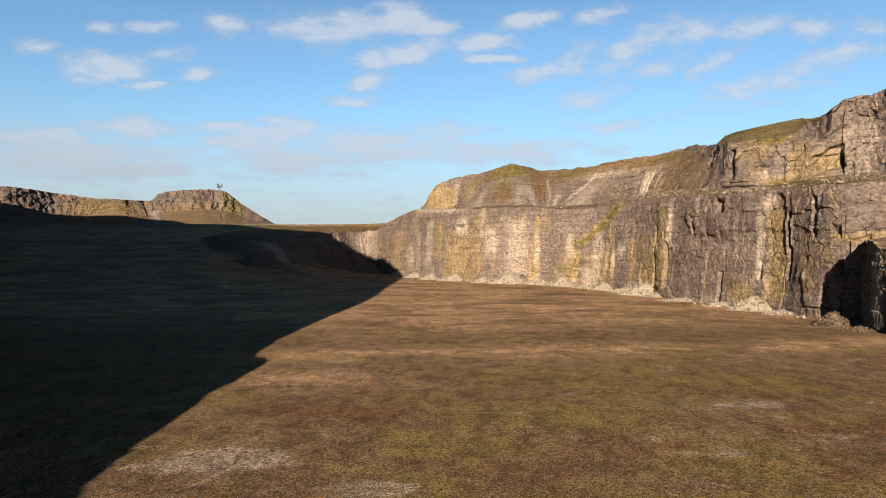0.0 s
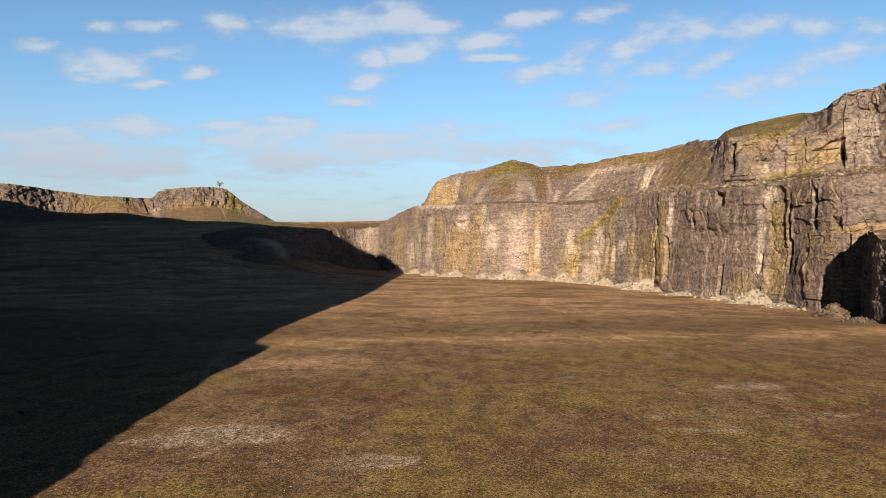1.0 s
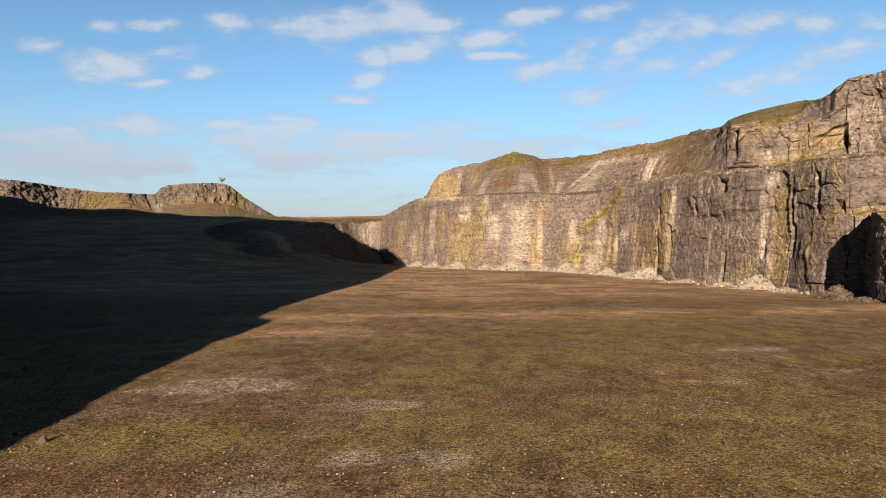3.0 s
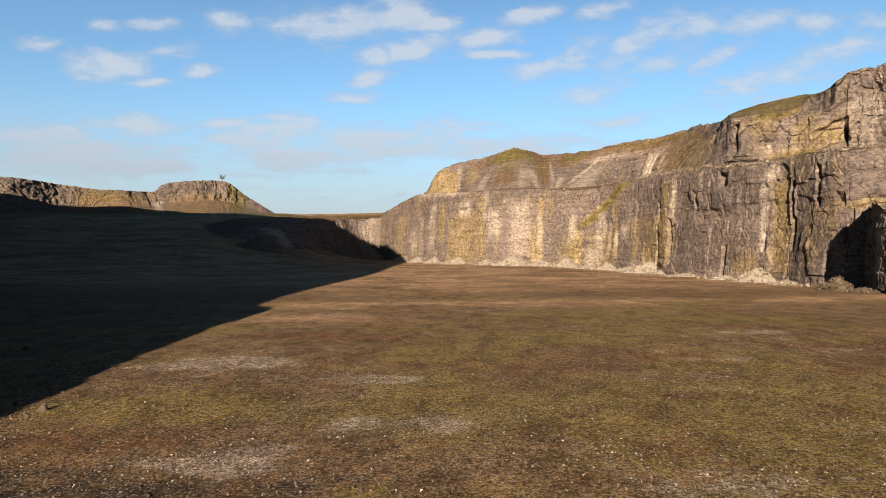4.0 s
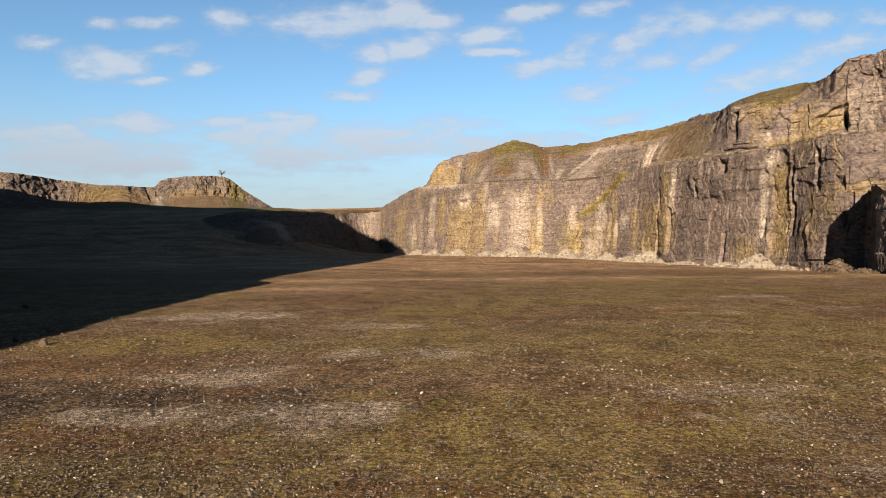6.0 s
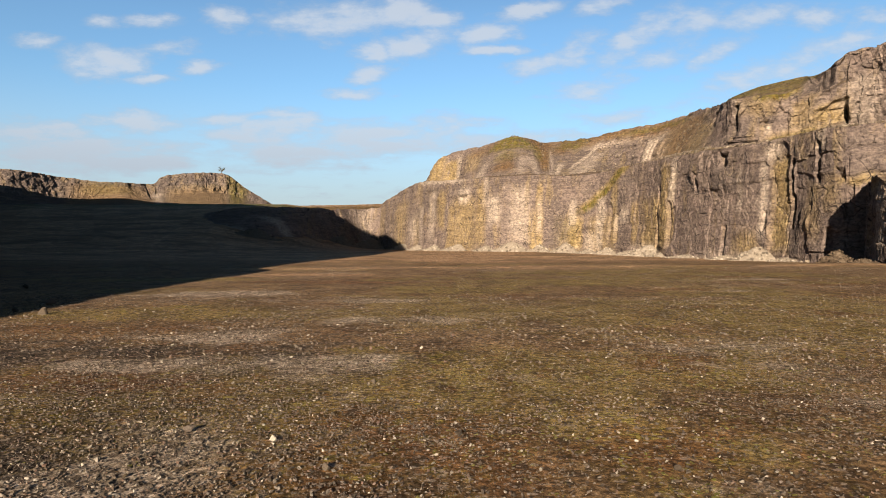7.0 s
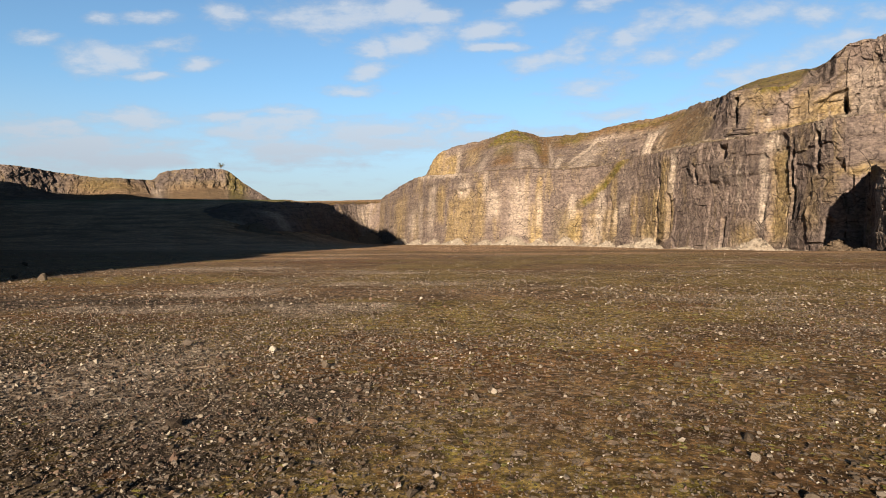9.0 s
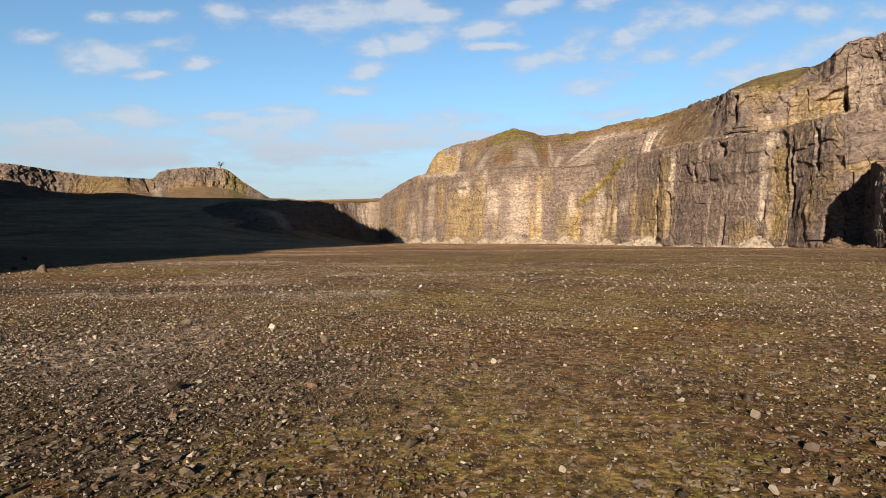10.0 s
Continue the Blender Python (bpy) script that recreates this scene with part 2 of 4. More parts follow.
def rock_paint():
    p = Paint("limestone", 0.88)
    grain = p.noise(1.5, 9, 0.68, 0.26, 0.74)
    streak = p.math("MULTIPLY", p.noise((0.5, 0.5, 0.05), 2, 0.5, 0.36, 0.64, 0.3), p.noise(0.9, 8, 0.70, 0.26, 0.60))
    broad = p.noise((0.13, 0.13, 0.045), 6, 0.62, 0.40, 0.60, 0.4)
    patch = p.noise((0.2, 0.2, 0.26), 7, 0.66, 0.42, 0.60, 0.5)
    mottle = p.noise((0.7, 0.7, 0.6), 8, 0.70, 0.40, 0.62)
    grey = p.mix(grain, (0.072, 0.056, 0.050), (0.128, 0.101, 0.086))
    grey = p.mix(p.math("MULTIPLY", streak, 0.45), grey, (0.150, 0.118, 0.096))
    grey = p.mix(p.math("MULTIPLY", broad, 0.45), grey, (0.072, 0.055, 0.050))
    grey = p.mix(p.math("MULTIPLY", patch, 0.35), grey, (0.165, 0.127, 0.106))
    grey = p.mix(p.math("MULTIPLY", mottle, 0.35), grey, (0.180, 0.143, 0.116))
    weathered = p.math("MULTIPLY", p.attribute("dark"), p.noise((0.3, 0.3, 0.14), 7, 0.68, 0.30, 0.54))
    grey = p.mix(p.math("MULTIPLY", weathered, 0.85), grey, p.mix(grain, (0.034, 0.029, 0.026), (0.074, 0.062, 0.055)))
    ochre = p.mix(p.noise((0.8, 0.8, 0.3), 6, 0.65, 0.28, 0.72), (0.132, 0.092, 0.041), (0.240, 0.182, 0.092))
    own = p.noise((0.17, 0.17, 0.05), 8, 0.70, 0.50, 0.64, 0.8)
    stain = p.math("MAXIMUM", p.math("MULTIPLY", own, 0.45), p.attribute("ochre"))
    stain = p.math("MULTIPLY", stain, p.math("MULTIPLY", p.noise((0.4, 0.4, 0.05), 2, 0.5, 0.22, 0.46, 0.3), p.noise((0.7, 0.7, 0.5), 8, 0.72, 0.28, 0.50, 0.4)))
    colour = p.mix(p.math("MULTIPLY", stain, 0.95), grey, ochre)
    pale = p.math("MAXIMUM", p.math("MULTIPLY", p.noise((0.45, 0.45, 0.22), 7, 0.70, 0.58, 0.70, 0.6), 0.6), p.attribute("pale"))
    pale = p.math("MULTIPLY", pale, p.noise((0.8, 0.8, 0.5), 7, 0.72, 0.26, 0.48))
    colour = p.mix(p.math("MULTIPLY", pale, 0.85), colour, p.mix(grain, (0.235, 0.192, 0.152), (0.330, 0.280, 0.222)))
    moss = p.mix(p.noise(0.6, 6, 0.65, 0.3, 0.7), (0.110, 0.077, 0.020), (0.074, 0.074, 0.018))
    earth = p.mix(grain, (0.072, 0.042, 0.018), (0.150, 0.092, 0.042))
    earth = p.mix(p.math("MULTIPLY", mottle, 0.4), earth, (0.095, 0.074, 0.060))
    colour = p.mix(p.math("MULTIPLY", p.attribute("earth"), p.noise(0.35, 6, 0.68, 0.22, 0.48)), colour, earth)
    green = p.math("MULTIPLY", p.attribute("green"), p.noise(0.5, 6, 0.68, 0.3, 0.55))
    colour = p.mix(green, colour, moss)
    pits = p.ramp(p.noise((1.2, 1.2, 2.0), 8, 0.74, 0.34, 0.66), [(0.0, (0.50, 0.48, 0.48)), (0.5, (1.02, 1.01, 1.0)), (1.0, (1.50, 1.48, 1.45))])
    colour = p.mix(0.8, colour, pits, "MULTIPLY")
    layers = p.ramp(p.noise((0.10, 0.10, 1.1), 6, 0.70, 0.36, 0.64, 0.5), [(0.0, (0.68, 0.66, 0.66)), (0.5, (1.02, 1.01, 1.0)), (1.0, (1.25, 1.24, 1.22))])
    colour = p.mix(0.6, colour, layers, "MULTIPLY")
    joints = p.math("MULTIPLY", p.span(p.voronoi((0.34, 0.34, 0.46), "DISTANCE_TO_EDGE"), 0.035, 0.010), p.noise((0.25, 0.25, 0.3), 5, 0.65, 0.46, 0.62))
    colour = p.mix(p.math("MULTIPLY", joints, 0.9), colour, (0.020, 0.016, 0.014))
    colour = p.mix(1.0, colour, (0.85, 0.82, 0.82), "MULTIPLY")
    relief = p.math("ADD", p.math("MULTIPLY", grain, 0.9), p.math("MULTIPLY", mottle, 0.5))
    relief = p.math("ADD", relief, p.span(p.voronoi((0.5, 0.5, 0.32), "DISTANCE_TO_EDGE"), 0.0, 0.03, 0.0, 0.5))
    return p.done(colour, relief, 0.9, 0.25)


def floor_paint():
    p = Paint("quarry_floor", 0.95)

    def patchy(name, size, spread):
        """An attribute with its edges broken up."""
        torn = p.math("MULTIPLY", p.math("SUBTRACT", p.noise(size, 8, 0.72), 0.5), spread)
        return p.span(p.math("ADD", p.attribute(name), torn), 0.32, 0.68)

    def stones(scale, share, reach):
        """Round spots, one a cell, in that share of the cells."""
        kept = p.span(p.voronoi(scale, "F1", "Color"), share, share + 0.03)
        return p.math("MULTIPLY", kept, p.span(p.voronoi(scale), reach, reach * 0.7))

    soil = p.mix(p.noise((0.10, 0.07, 0.1), 7, 0.66, 0.36, 0.64, 0.6), (0.112, 0.068, 0.031), (0.156, 0.103, 0.056))
    soil = p.mix(p.math("MULTIPLY", p.noise(1.1, 8, 0.74, 0.40, 0.62), 0.6), soil, (0.062, 0.040, 0.022))
    soil = p.mix(patchy("dark_floor", 0.9, 1.2), soil, p.mix(p.noise(2.5, 6, 0.7, 0.35, 0.65), (0.024, 0.018, 0.013), (0.062, 0.048, 0.036)))
    moss = p.mix(p.noise(1.3, 7, 0.7, 0.35, 0.65), (0.122, 0.084, 0.027), (0.144, 0.112, 0.039))
    moss = p.mix(p.math("MULTIPLY", p.noise(3.5, 7, 0.74, 0.48, 0.62), 0.6), moss, (0.075, 0.052, 0.016))
    colour = p.mix(p.math("MULTIPLY", patchy("mossy", (0.55, 0.35, 0.5), 1.1), 0.85), soil, moss)
    rust = p.mix(p.noise(2.0, 6, 0.7, 0.35, 0.65), (0.060, 0.028, 0.012), (0.125, 0.062, 0.026))
    colour = p.mix(p.math("MULTIPLY", patchy("rusty", (0.5, 0.4, 0.5), 1.0), 0.8), colour, rust)
    cushions = p.math("MULTIPLY", p.noise(2.1, 6, 0.66, 0.54, 0.60, 0.5), p.span(p.attribute("mossy"), 0.25, 0.55))
    colour = p.mix(p.math("MULTIPLY", cushions, 0.85), colour, p.mix(p.noise(1.4, 4, 0.6, 0.44, 0.56), (0.100, 0.052, 0.020), (0.135, 0.112, 0.028)))
    wisps = p.math("MULTIPLY", p.noise(1.6, 8, 0.75, 0.56, 0.62, 0.4), p.noise(0.25, 5, 0.65, 0.44, 0.58))
    colour = p.mix(p.math("MULTIPLY", wisps, 0.8), colour, p.mix(p.noise(0.5, 4, 0.6, 0.45, 0.55), (0.070, 0.028, 0.010), (0.118, 0.098, 0.014)))
    track = p.math("MULTIPLY", p.attribute("track"), p.noise((0.05, 0.09, 0.1), 8, 0.70, 0.34, 0.60, 0.6))
    colour = p.mix(p.math("MULTIPLY", track, 0.85), colour, p.mix(p.noise(0.8, 7, 0.72, 0.36, 0.64), (0.310, 0.188, 0.095), (0.380, 0.252, 0.162)))
    bare = p.math("MULTIPLY", patchy("stony", 0.45, 1.5), p.noise(1.6, 7, 0.72, 0.28, 0.56))
    colour = p.mix(p.math("MULTIPLY", bare, 0.8), colour, p.mix(p.noise(4.0, 7, 0.74, 0.38, 0.62), (0.150, 0.122, 0.096), (0.330, 0.275, 0.220)))
    colour = p.mix(p.math("MULTIPLY", p.attribute("grass"), p.noise(0.05, 4, 0.6, 0.3, 0.6)), colour, (0.056, 0.066, 0.016))
    blotch = p.ramp(p.noise((0.5, 0.35, 0.5), 8, 0.76, 0.34, 0.66, 0.6), [(0.0, (0.52, 0.48, 0.45)), (0.5, (1.0, 1.0, 1.0)), (1.0, (1.42, 1.42, 1.44))])
    colour = p.mix(0.85, colour, blotch, "MULTIPLY")
    clods = p.ramp(p.noise(5.0, 6, 0.75, 0.34, 0.66), [(0.0, (0.45, 0.42, 0.40)), (0.5, (1.0, 1.0, 0.98)), (1.0, (1.55, 1.53, 1.50))])
    colour = p.mix(0.9, colour, clods, "MULTIPLY")
    crumbs = p.ramp(p.noise(10.0, 5, 0.72, 0.36, 0.64), [(0.0, (0.42, 0.40, 0.38)), (0.5, (1.0, 1.0, 1.0)), (1.0, (1.75, 1.74, 1.72))])
    colour = p.mix(0.6, colour, crumbs, "MULTIPLY")
    grit = p.ramp(p.noise(17.0, 5, 0.75, 0.36, 0.64), [(0.0, (0.50, 0.48, 0.46)), (0.5, (1.0, 1.0, 1.0)), (1.0, (1.65, 1.65, 1.65))])
    colour = p.mix(0.4, colour, grit, "MULTIPLY")
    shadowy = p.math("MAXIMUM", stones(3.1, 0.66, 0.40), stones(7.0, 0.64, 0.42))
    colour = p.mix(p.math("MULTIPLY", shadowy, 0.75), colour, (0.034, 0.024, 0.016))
    more = p.math("ADD", 0.55, p.math("MULTIPLY", bare, 0.3))
    colour = p.mix(p.math("MULTIPLY", stones(5.3, 0.66, 0.34), more), colour, (0.270, 0.215, 0.168))
    colour = p.mix(p.math("MULTIPLY", stones(11.0, 0.60, 0.40), more), colour, (0.300, 0.245, 0.195))
    colour = p.mix(p.math("MULTIPLY", stones(26.0, 0.58, 0.42), 0.25), colour, (0.215, 0.172, 0.135))
    speck = p.ramp(p.span(p.voronoi(55.0, "F1", "Color"), 0.2, 0.8), [(0.0, (0.30, 0.29, 0.28)), (0.5, (0.85, 0.84, 0.83)), (0.85, (1.30, 1.30, 1.30)), (1.0, (2.1, 2.1, 2.1))])
    colour = p.mix(0.3, colour, speck, "MULTIPLY")
    colour = p.mix(1.0, colour, (0.74, 0.70, 0.68), "MULTIPLY")
    lumps = p.math("ADD", p.math("MULTIPLY", p.voronoi(26.0), -1.0), p.math("MULTIPLY", p.voronoi(70.0), -0.4))
    lumps = p.math("ADD", lumps, p.math("MULTIPLY", p.noise(6.0, 5, 0.65), 2.2))
    return p.done(colour, lumps, 0.3, 0.008)


def stone_paint(name, by_object, gain=1.0):
    p = Paint(name, 0.85)
    r = p.chance() if by_object else p.island()
    colour = p.ramp(r, [(0.0, (0.026, 0.020, 0.016)), (0.25, (0.046, 0.036, 0.028)), (0.52, (0.070, 0.056, 0.045)), (0.64, (0.098, 0.063, 0.048)), (0.76, (0.092, 0.078, 0.067)),
                        (0.88, (0.135, 0.114, 0.096)), (0.96, (0.195, 0.170, 0.144)), (1.0, (0.280, 0.250, 0.214))])
    colour = p.mix(p.noise(22.0, 6, 0.7, 0.3, 0.7), colour, (0.62, 0.59, 0.55), "MULTIPLY")
    colour = p.mix(p.math("MULTIPLY", p.noise(9.0, 5, 0.7, 0.54, 0.66), 0.35), colour, (0.080, 0.060, 0.032))
    colour = p.mix(1.0, colour, (gain, gain * 0.97, gain * 0.92), "MULTIPLY")
    return p.done(colour, p.noise(60.0, 4, 0.6), 0.5, 0.01)


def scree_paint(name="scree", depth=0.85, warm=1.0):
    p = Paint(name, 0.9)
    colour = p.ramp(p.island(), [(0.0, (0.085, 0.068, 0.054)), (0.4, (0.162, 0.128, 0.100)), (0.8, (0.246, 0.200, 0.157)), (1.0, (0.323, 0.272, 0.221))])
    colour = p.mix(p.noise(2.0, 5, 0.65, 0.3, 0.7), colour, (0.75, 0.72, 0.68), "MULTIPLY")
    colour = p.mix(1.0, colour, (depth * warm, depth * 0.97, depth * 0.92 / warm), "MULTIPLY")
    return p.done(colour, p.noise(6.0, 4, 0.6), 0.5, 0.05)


def bark_paint():
    p = Paint("bark", 0.95)
    return p.done(p.mix(p.noise(3.0, 5, 0.6), (0.035, 0.028, 0.022), (0.085, 0.07, 0.055)), p.noise(6.0), 0.5, 0.05)


ROCK, FLOOR = rock_paint(), floor_paint()
GRAVEL, STONE, GRIT = stone_paint("gravel", False, 0.95), stone_paint("stone", True, 1.2), stone_paint("dusty_gravel", False, 1.15)
PEBBLY = stone_paint("pebbly_gravel", False, 1.15)
SCREE, BARK = scree_paint("scree", 0.92, 0.95), bark_paint()
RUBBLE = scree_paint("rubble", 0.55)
SPOIL = scree_paint("brown_spoil", 0.30, 1.08)


def leaf_paint():
    p = Paint("leaf", 0.8)
    return p.done(p.ramp(p.island(), [(0.0, (0.03, 0.03, 0.014)), (1.0, (0.075, 0.065, 0.03))]))


def turf_paint():
    p = Paint("turf", 0.9)
    return p.done(p.ramp(p.island(), [(0.0, (0.045, 0.040, 0.012)), (0.5, (0.080, 0.062, 0.020)), (1.0, (0.125, 0.090, 0.040))]))


def moss_paint():
    p = Paint("moss", 0.95)
    colour = p.ramp(p.island(), [(0.0, (0.060, 0.030, 0.012)), (0.35, (0.088, 0.052, 0.020)), (0.55, (0.095, 0.078, 0.024)), (0.8, (0.110, 0.098, 0.026)), (1.0, (0.140, 0.122, 0.040))])
    colour = p.mix(p.noise(35.0, 6, 0.75, 0.3, 0.7), colour, (0.5, 0.48, 0.42), "MULTIPLY")
    return p.done(colour, p.noise(120.0, 5, 0.7), 0.8, 0.01)


LEAF, TURF, MOSS = leaf_paint(), turf_paint(), moss_paint()


# ---------------------------------------------------------------- the ground
LOWER_TOP = [(114, 58, 23), (112, 80, 23), (105, 95, 23), (94, 104.5, 23.2), (84, 109.8, 23.6), (76, 112.4, 23.9), (72, 114.4, 23.8), (70.4, 119, 23.9), (69.5, 131, 24),
             (66.5, 141, 24.3), (63.8, 152, 24.9), (61.2, 168, 25.6), (60, 181, 26.3), (56, 196, 26.5), (49, 210, 25.6), (37, 220, 26),
             (21, 228, 26.8), (7, 244, 27.2), (-4, 260, 28.3), (-13, 278, 29), (-23, 302, 26.5), (-34, 334, 23.5)]


def off_face(x, y):
    """The distance to the line of the lower face."""
    best = np.full(np.shape(x), 1e9)
    for (ax, ay, _), (bx, by, _) in zip(LOWER_TOP, LOWER_TOP[1:]):
        dx, dy = bx - ax, by - ay
        s = np.clip(((x - ax) * dx + (y - ay) * dy) / (dx * dx + dy * dy), 0, 1)
        best = np.minimum(best, np.hypot(x - ax - s * dx, y - ay - s * dy))
    return best


def ground_height(x, y):
    """The quarry floor, the ramp that climbs behind it and the land around."""
    ramp = 28 * smooth(150, 420, y) * smooth(35, 100, -x)
    land = 27 * smooth(430, 520, y)
    right = 20 * smooth(115, 150, x)
    rear = 16 * smooth(-125, -160, y)
    left = 24 * smooth(-115, -170, x) * (1 - smooth(130, 210, y))
    z = np.maximum.reduce([ramp, land, right, rear, left])
    inside = 1 - smooth(0, 6, z)
    z = z - (0.3 + 0.8 * smooth(25, 55, x)) * smooth(38, 6, off_face(x, y)) * smooth(40, 80, y)
    z = z + 0.10 * fractal(x / 14, y / 14, 3, 3) * smooth(10, 30, np.hypot(x, y)) + 0.025 * fractal(x / 1.7, y / 1.7, 5, 3)
    return z + (1 - inside) * (0.9 * fractal(x / 25, y / 25, 9, 4)) - 0.0000012 * np.maximum(np.hypot(x, y) - 700, 0) ** 2 * 0.5


def graded(near, step, far, growth):
    """Coordinates that lie close near nought and ever wider outwards."""
    half = list(np.arange(0, near, step))
    while half[-1] < far:
        step *= growth
        half.append(half[-1] + step)
    half = np.array(half)
    return np.r_[-half[:0:-1], half]


STONY_SPOTS = [(-12, 33.8, 2.6, 1.5, 0.9), (-3.6, 29.5, 2.6, 1.0, 0.7), (-0.4, 22.3, 0.8, 0.8, 0.8), (-2.9, 22.4, 1.0, 0.6, 0.6), (-6.0, 18.3, 1.0, 1.0, 0.9), (-2.3, 14.4, 1.2, 1.0, 1.0),
               (-7.4, 14.1, 1.2, 0.7, 0.9), (-7.2, 18.0, 1.6, 0.5, 0.8), (-4.0, 6.8, 0.6, 0.5, 0.8), (16, 35, 2, 0.7, 0.6), (24, 46, 3.5, 1.0, 0.5), (-9, 58, 5, 2, 0.4), (-4, 11, 4, 3, 0.3)]
MOSSY_SPOTS = [(-10, 25, 3.0, 2.5, 0.9), (-13, 24, 5, 3.0, 0.7), (3, 55, 14, 7, 0.7), (10, 40, 10, 6, 0.6), (14, 26, 8, 5, 0.6), (22, 60, 9, 6, 0.6), (4.0, 8.2, 1.6, 1.4, 0.6), (3.4, 13.5, 3.0, 2.0, 0.5), (-8, 88, 5, 2.5, 1.0),
               (4.4, 5.6, 1.4, 0.8, 0.5), (-4, 48, 6, 3, 0.5), (30, 75, 12, 6, 0.5)]
RUSTY_SPOTS = [(-11, 45, 4.0, 1.4, 1.0), (-5, 43, 5, 1.2, 0.7), (3, 36, 3.0, 1.2, 0.6), (5.0, 14.5, 1.6, 1.0, 0.7), (3.2, 8.3, 0.7, 0.5, 0.7), (4.6, 9.2, 0.8, 0.4, 0.7), (20, 50, 8, 1.5, 0.8), (26, 40, 6, 1.2, 0.7), (14, 31, 4, 1.2, 0.6),
               (-3, 19, 1.5, 0.8, 0.5), (8, 20, 3, 1.2, 0.6), (6.5, 13, 3.5, 2.5, 0.5), (1.2, 5.2, 0.6, 0.4, 0.5)]


def spots(x, y, places):
    """The sum of soft oval spots: middle, half width, half depth, strength."""
    return sum(amount * np.exp(-((x - cx) / wide) ** 2 - ((y - cy) / deep) ** 2) for cx, cy, wide, deep, amount in places)


def stony(x, y):
    """How stony the floor is, from 0 (moss) to 1 (bare stones)."""
    g = 0.40 + 0.62 * fractal(x / 5.5, y / 5.5, 81, 4) + 0.35 * fractal(x / 1.1, y / 1.1, 83, 2) + 0.8 * spots(x, y, STONY_SPOTS) - 0.35 * spots(x, y, MOSSY_SPOTS)
    g = g + 0.3 * smooth(1.5, -2.5, x) * smooth(24, 14, y)
    return np.clip(g, 0.2, 1)


def build_ground():
    gx = graded(24, 0.5, 4200, 1.045)
    gy = graded(36, 0.5, 4200, 1.035)
    x, y = np.meshgrid(gx, gy)
    p = np.stack([x, y, ground_height(x, y)], -1)
    bend = 7 * fractal(x / 30, y / 30, 21, 3)
    track = np.maximum(np.exp(-((y - 72 - 0.12 * x + bend) / 5) ** 2), 0.9 * np.exp(-((y - 102 - 0.25 * x + bend) / 12) ** 2)) * smooth(-30, -8, x)
    track = np.maximum(track, np.exp(-((y - 56 + 0.4 * bend) / 4) ** 2) * np.exp(-((x + 11) / 7) ** 2))
    track = np.maximum(track, 0.95 * smooth(80, 115, y))
    near = 1 - smooth(60, 110, y)
    mossy = 0.29 + 0.9 * fractal(x / 9, y / 6, 41, 4) * near + 0.6 * spots(x, y, MOSSY_SPOTS) - 0.5 * smooth(85, 125, y)
    rusty = 0.15 + 0.75 * fractal(x / 7, y / 4, 45, 4) * near + 0.75 * spots(x, y, RUSTY_SPOTS)
    bare = 0.10 + 0.45 * fractal(x / 5.5, y / 5.5, 81, 4) * near + 1.0 * spots(x, y, [(a, b, 1.25 * c, 1.25 * d, e) for a, b, c, d, e in STONY_SPOTS])
    # darker floor tone: near left, front right and one oval patch
    dark_floor = smooth(3.5, -3.0, x + 1.5 * fractal(x / 4, y / 4, 47, 3)) * smooth(23, 13, y + 2 * fractal(x / 5, y / 5, 48, 3)) * 0.72
    dark_floor = np.maximum(dark_floor, 0.6 * smooth(5.0, 3.0, y) * smooth(1, 3, x))
    dark_floor = np.maximum(dark_floor, 0.5 * np.exp(-((x - 6.5) / 4) ** 2 - ((y - 13) / 3) ** 2))
    ob = new("ground", grid_mesh("ground", p, {"track": track, "grass": smooth(20, 26, p[..., 2]), "stony": np.clip(bare, 0, 1), "mossy": np.clip(mossy, 0, 1), "rusty": np.clip(rusty, 0, 1), "dark_floor": dark_floor}, True))
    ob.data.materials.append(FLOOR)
    return tagged(ob, "brown stony quarry floor with moss and bare patches", "ground", kind="structure")


build_ground()


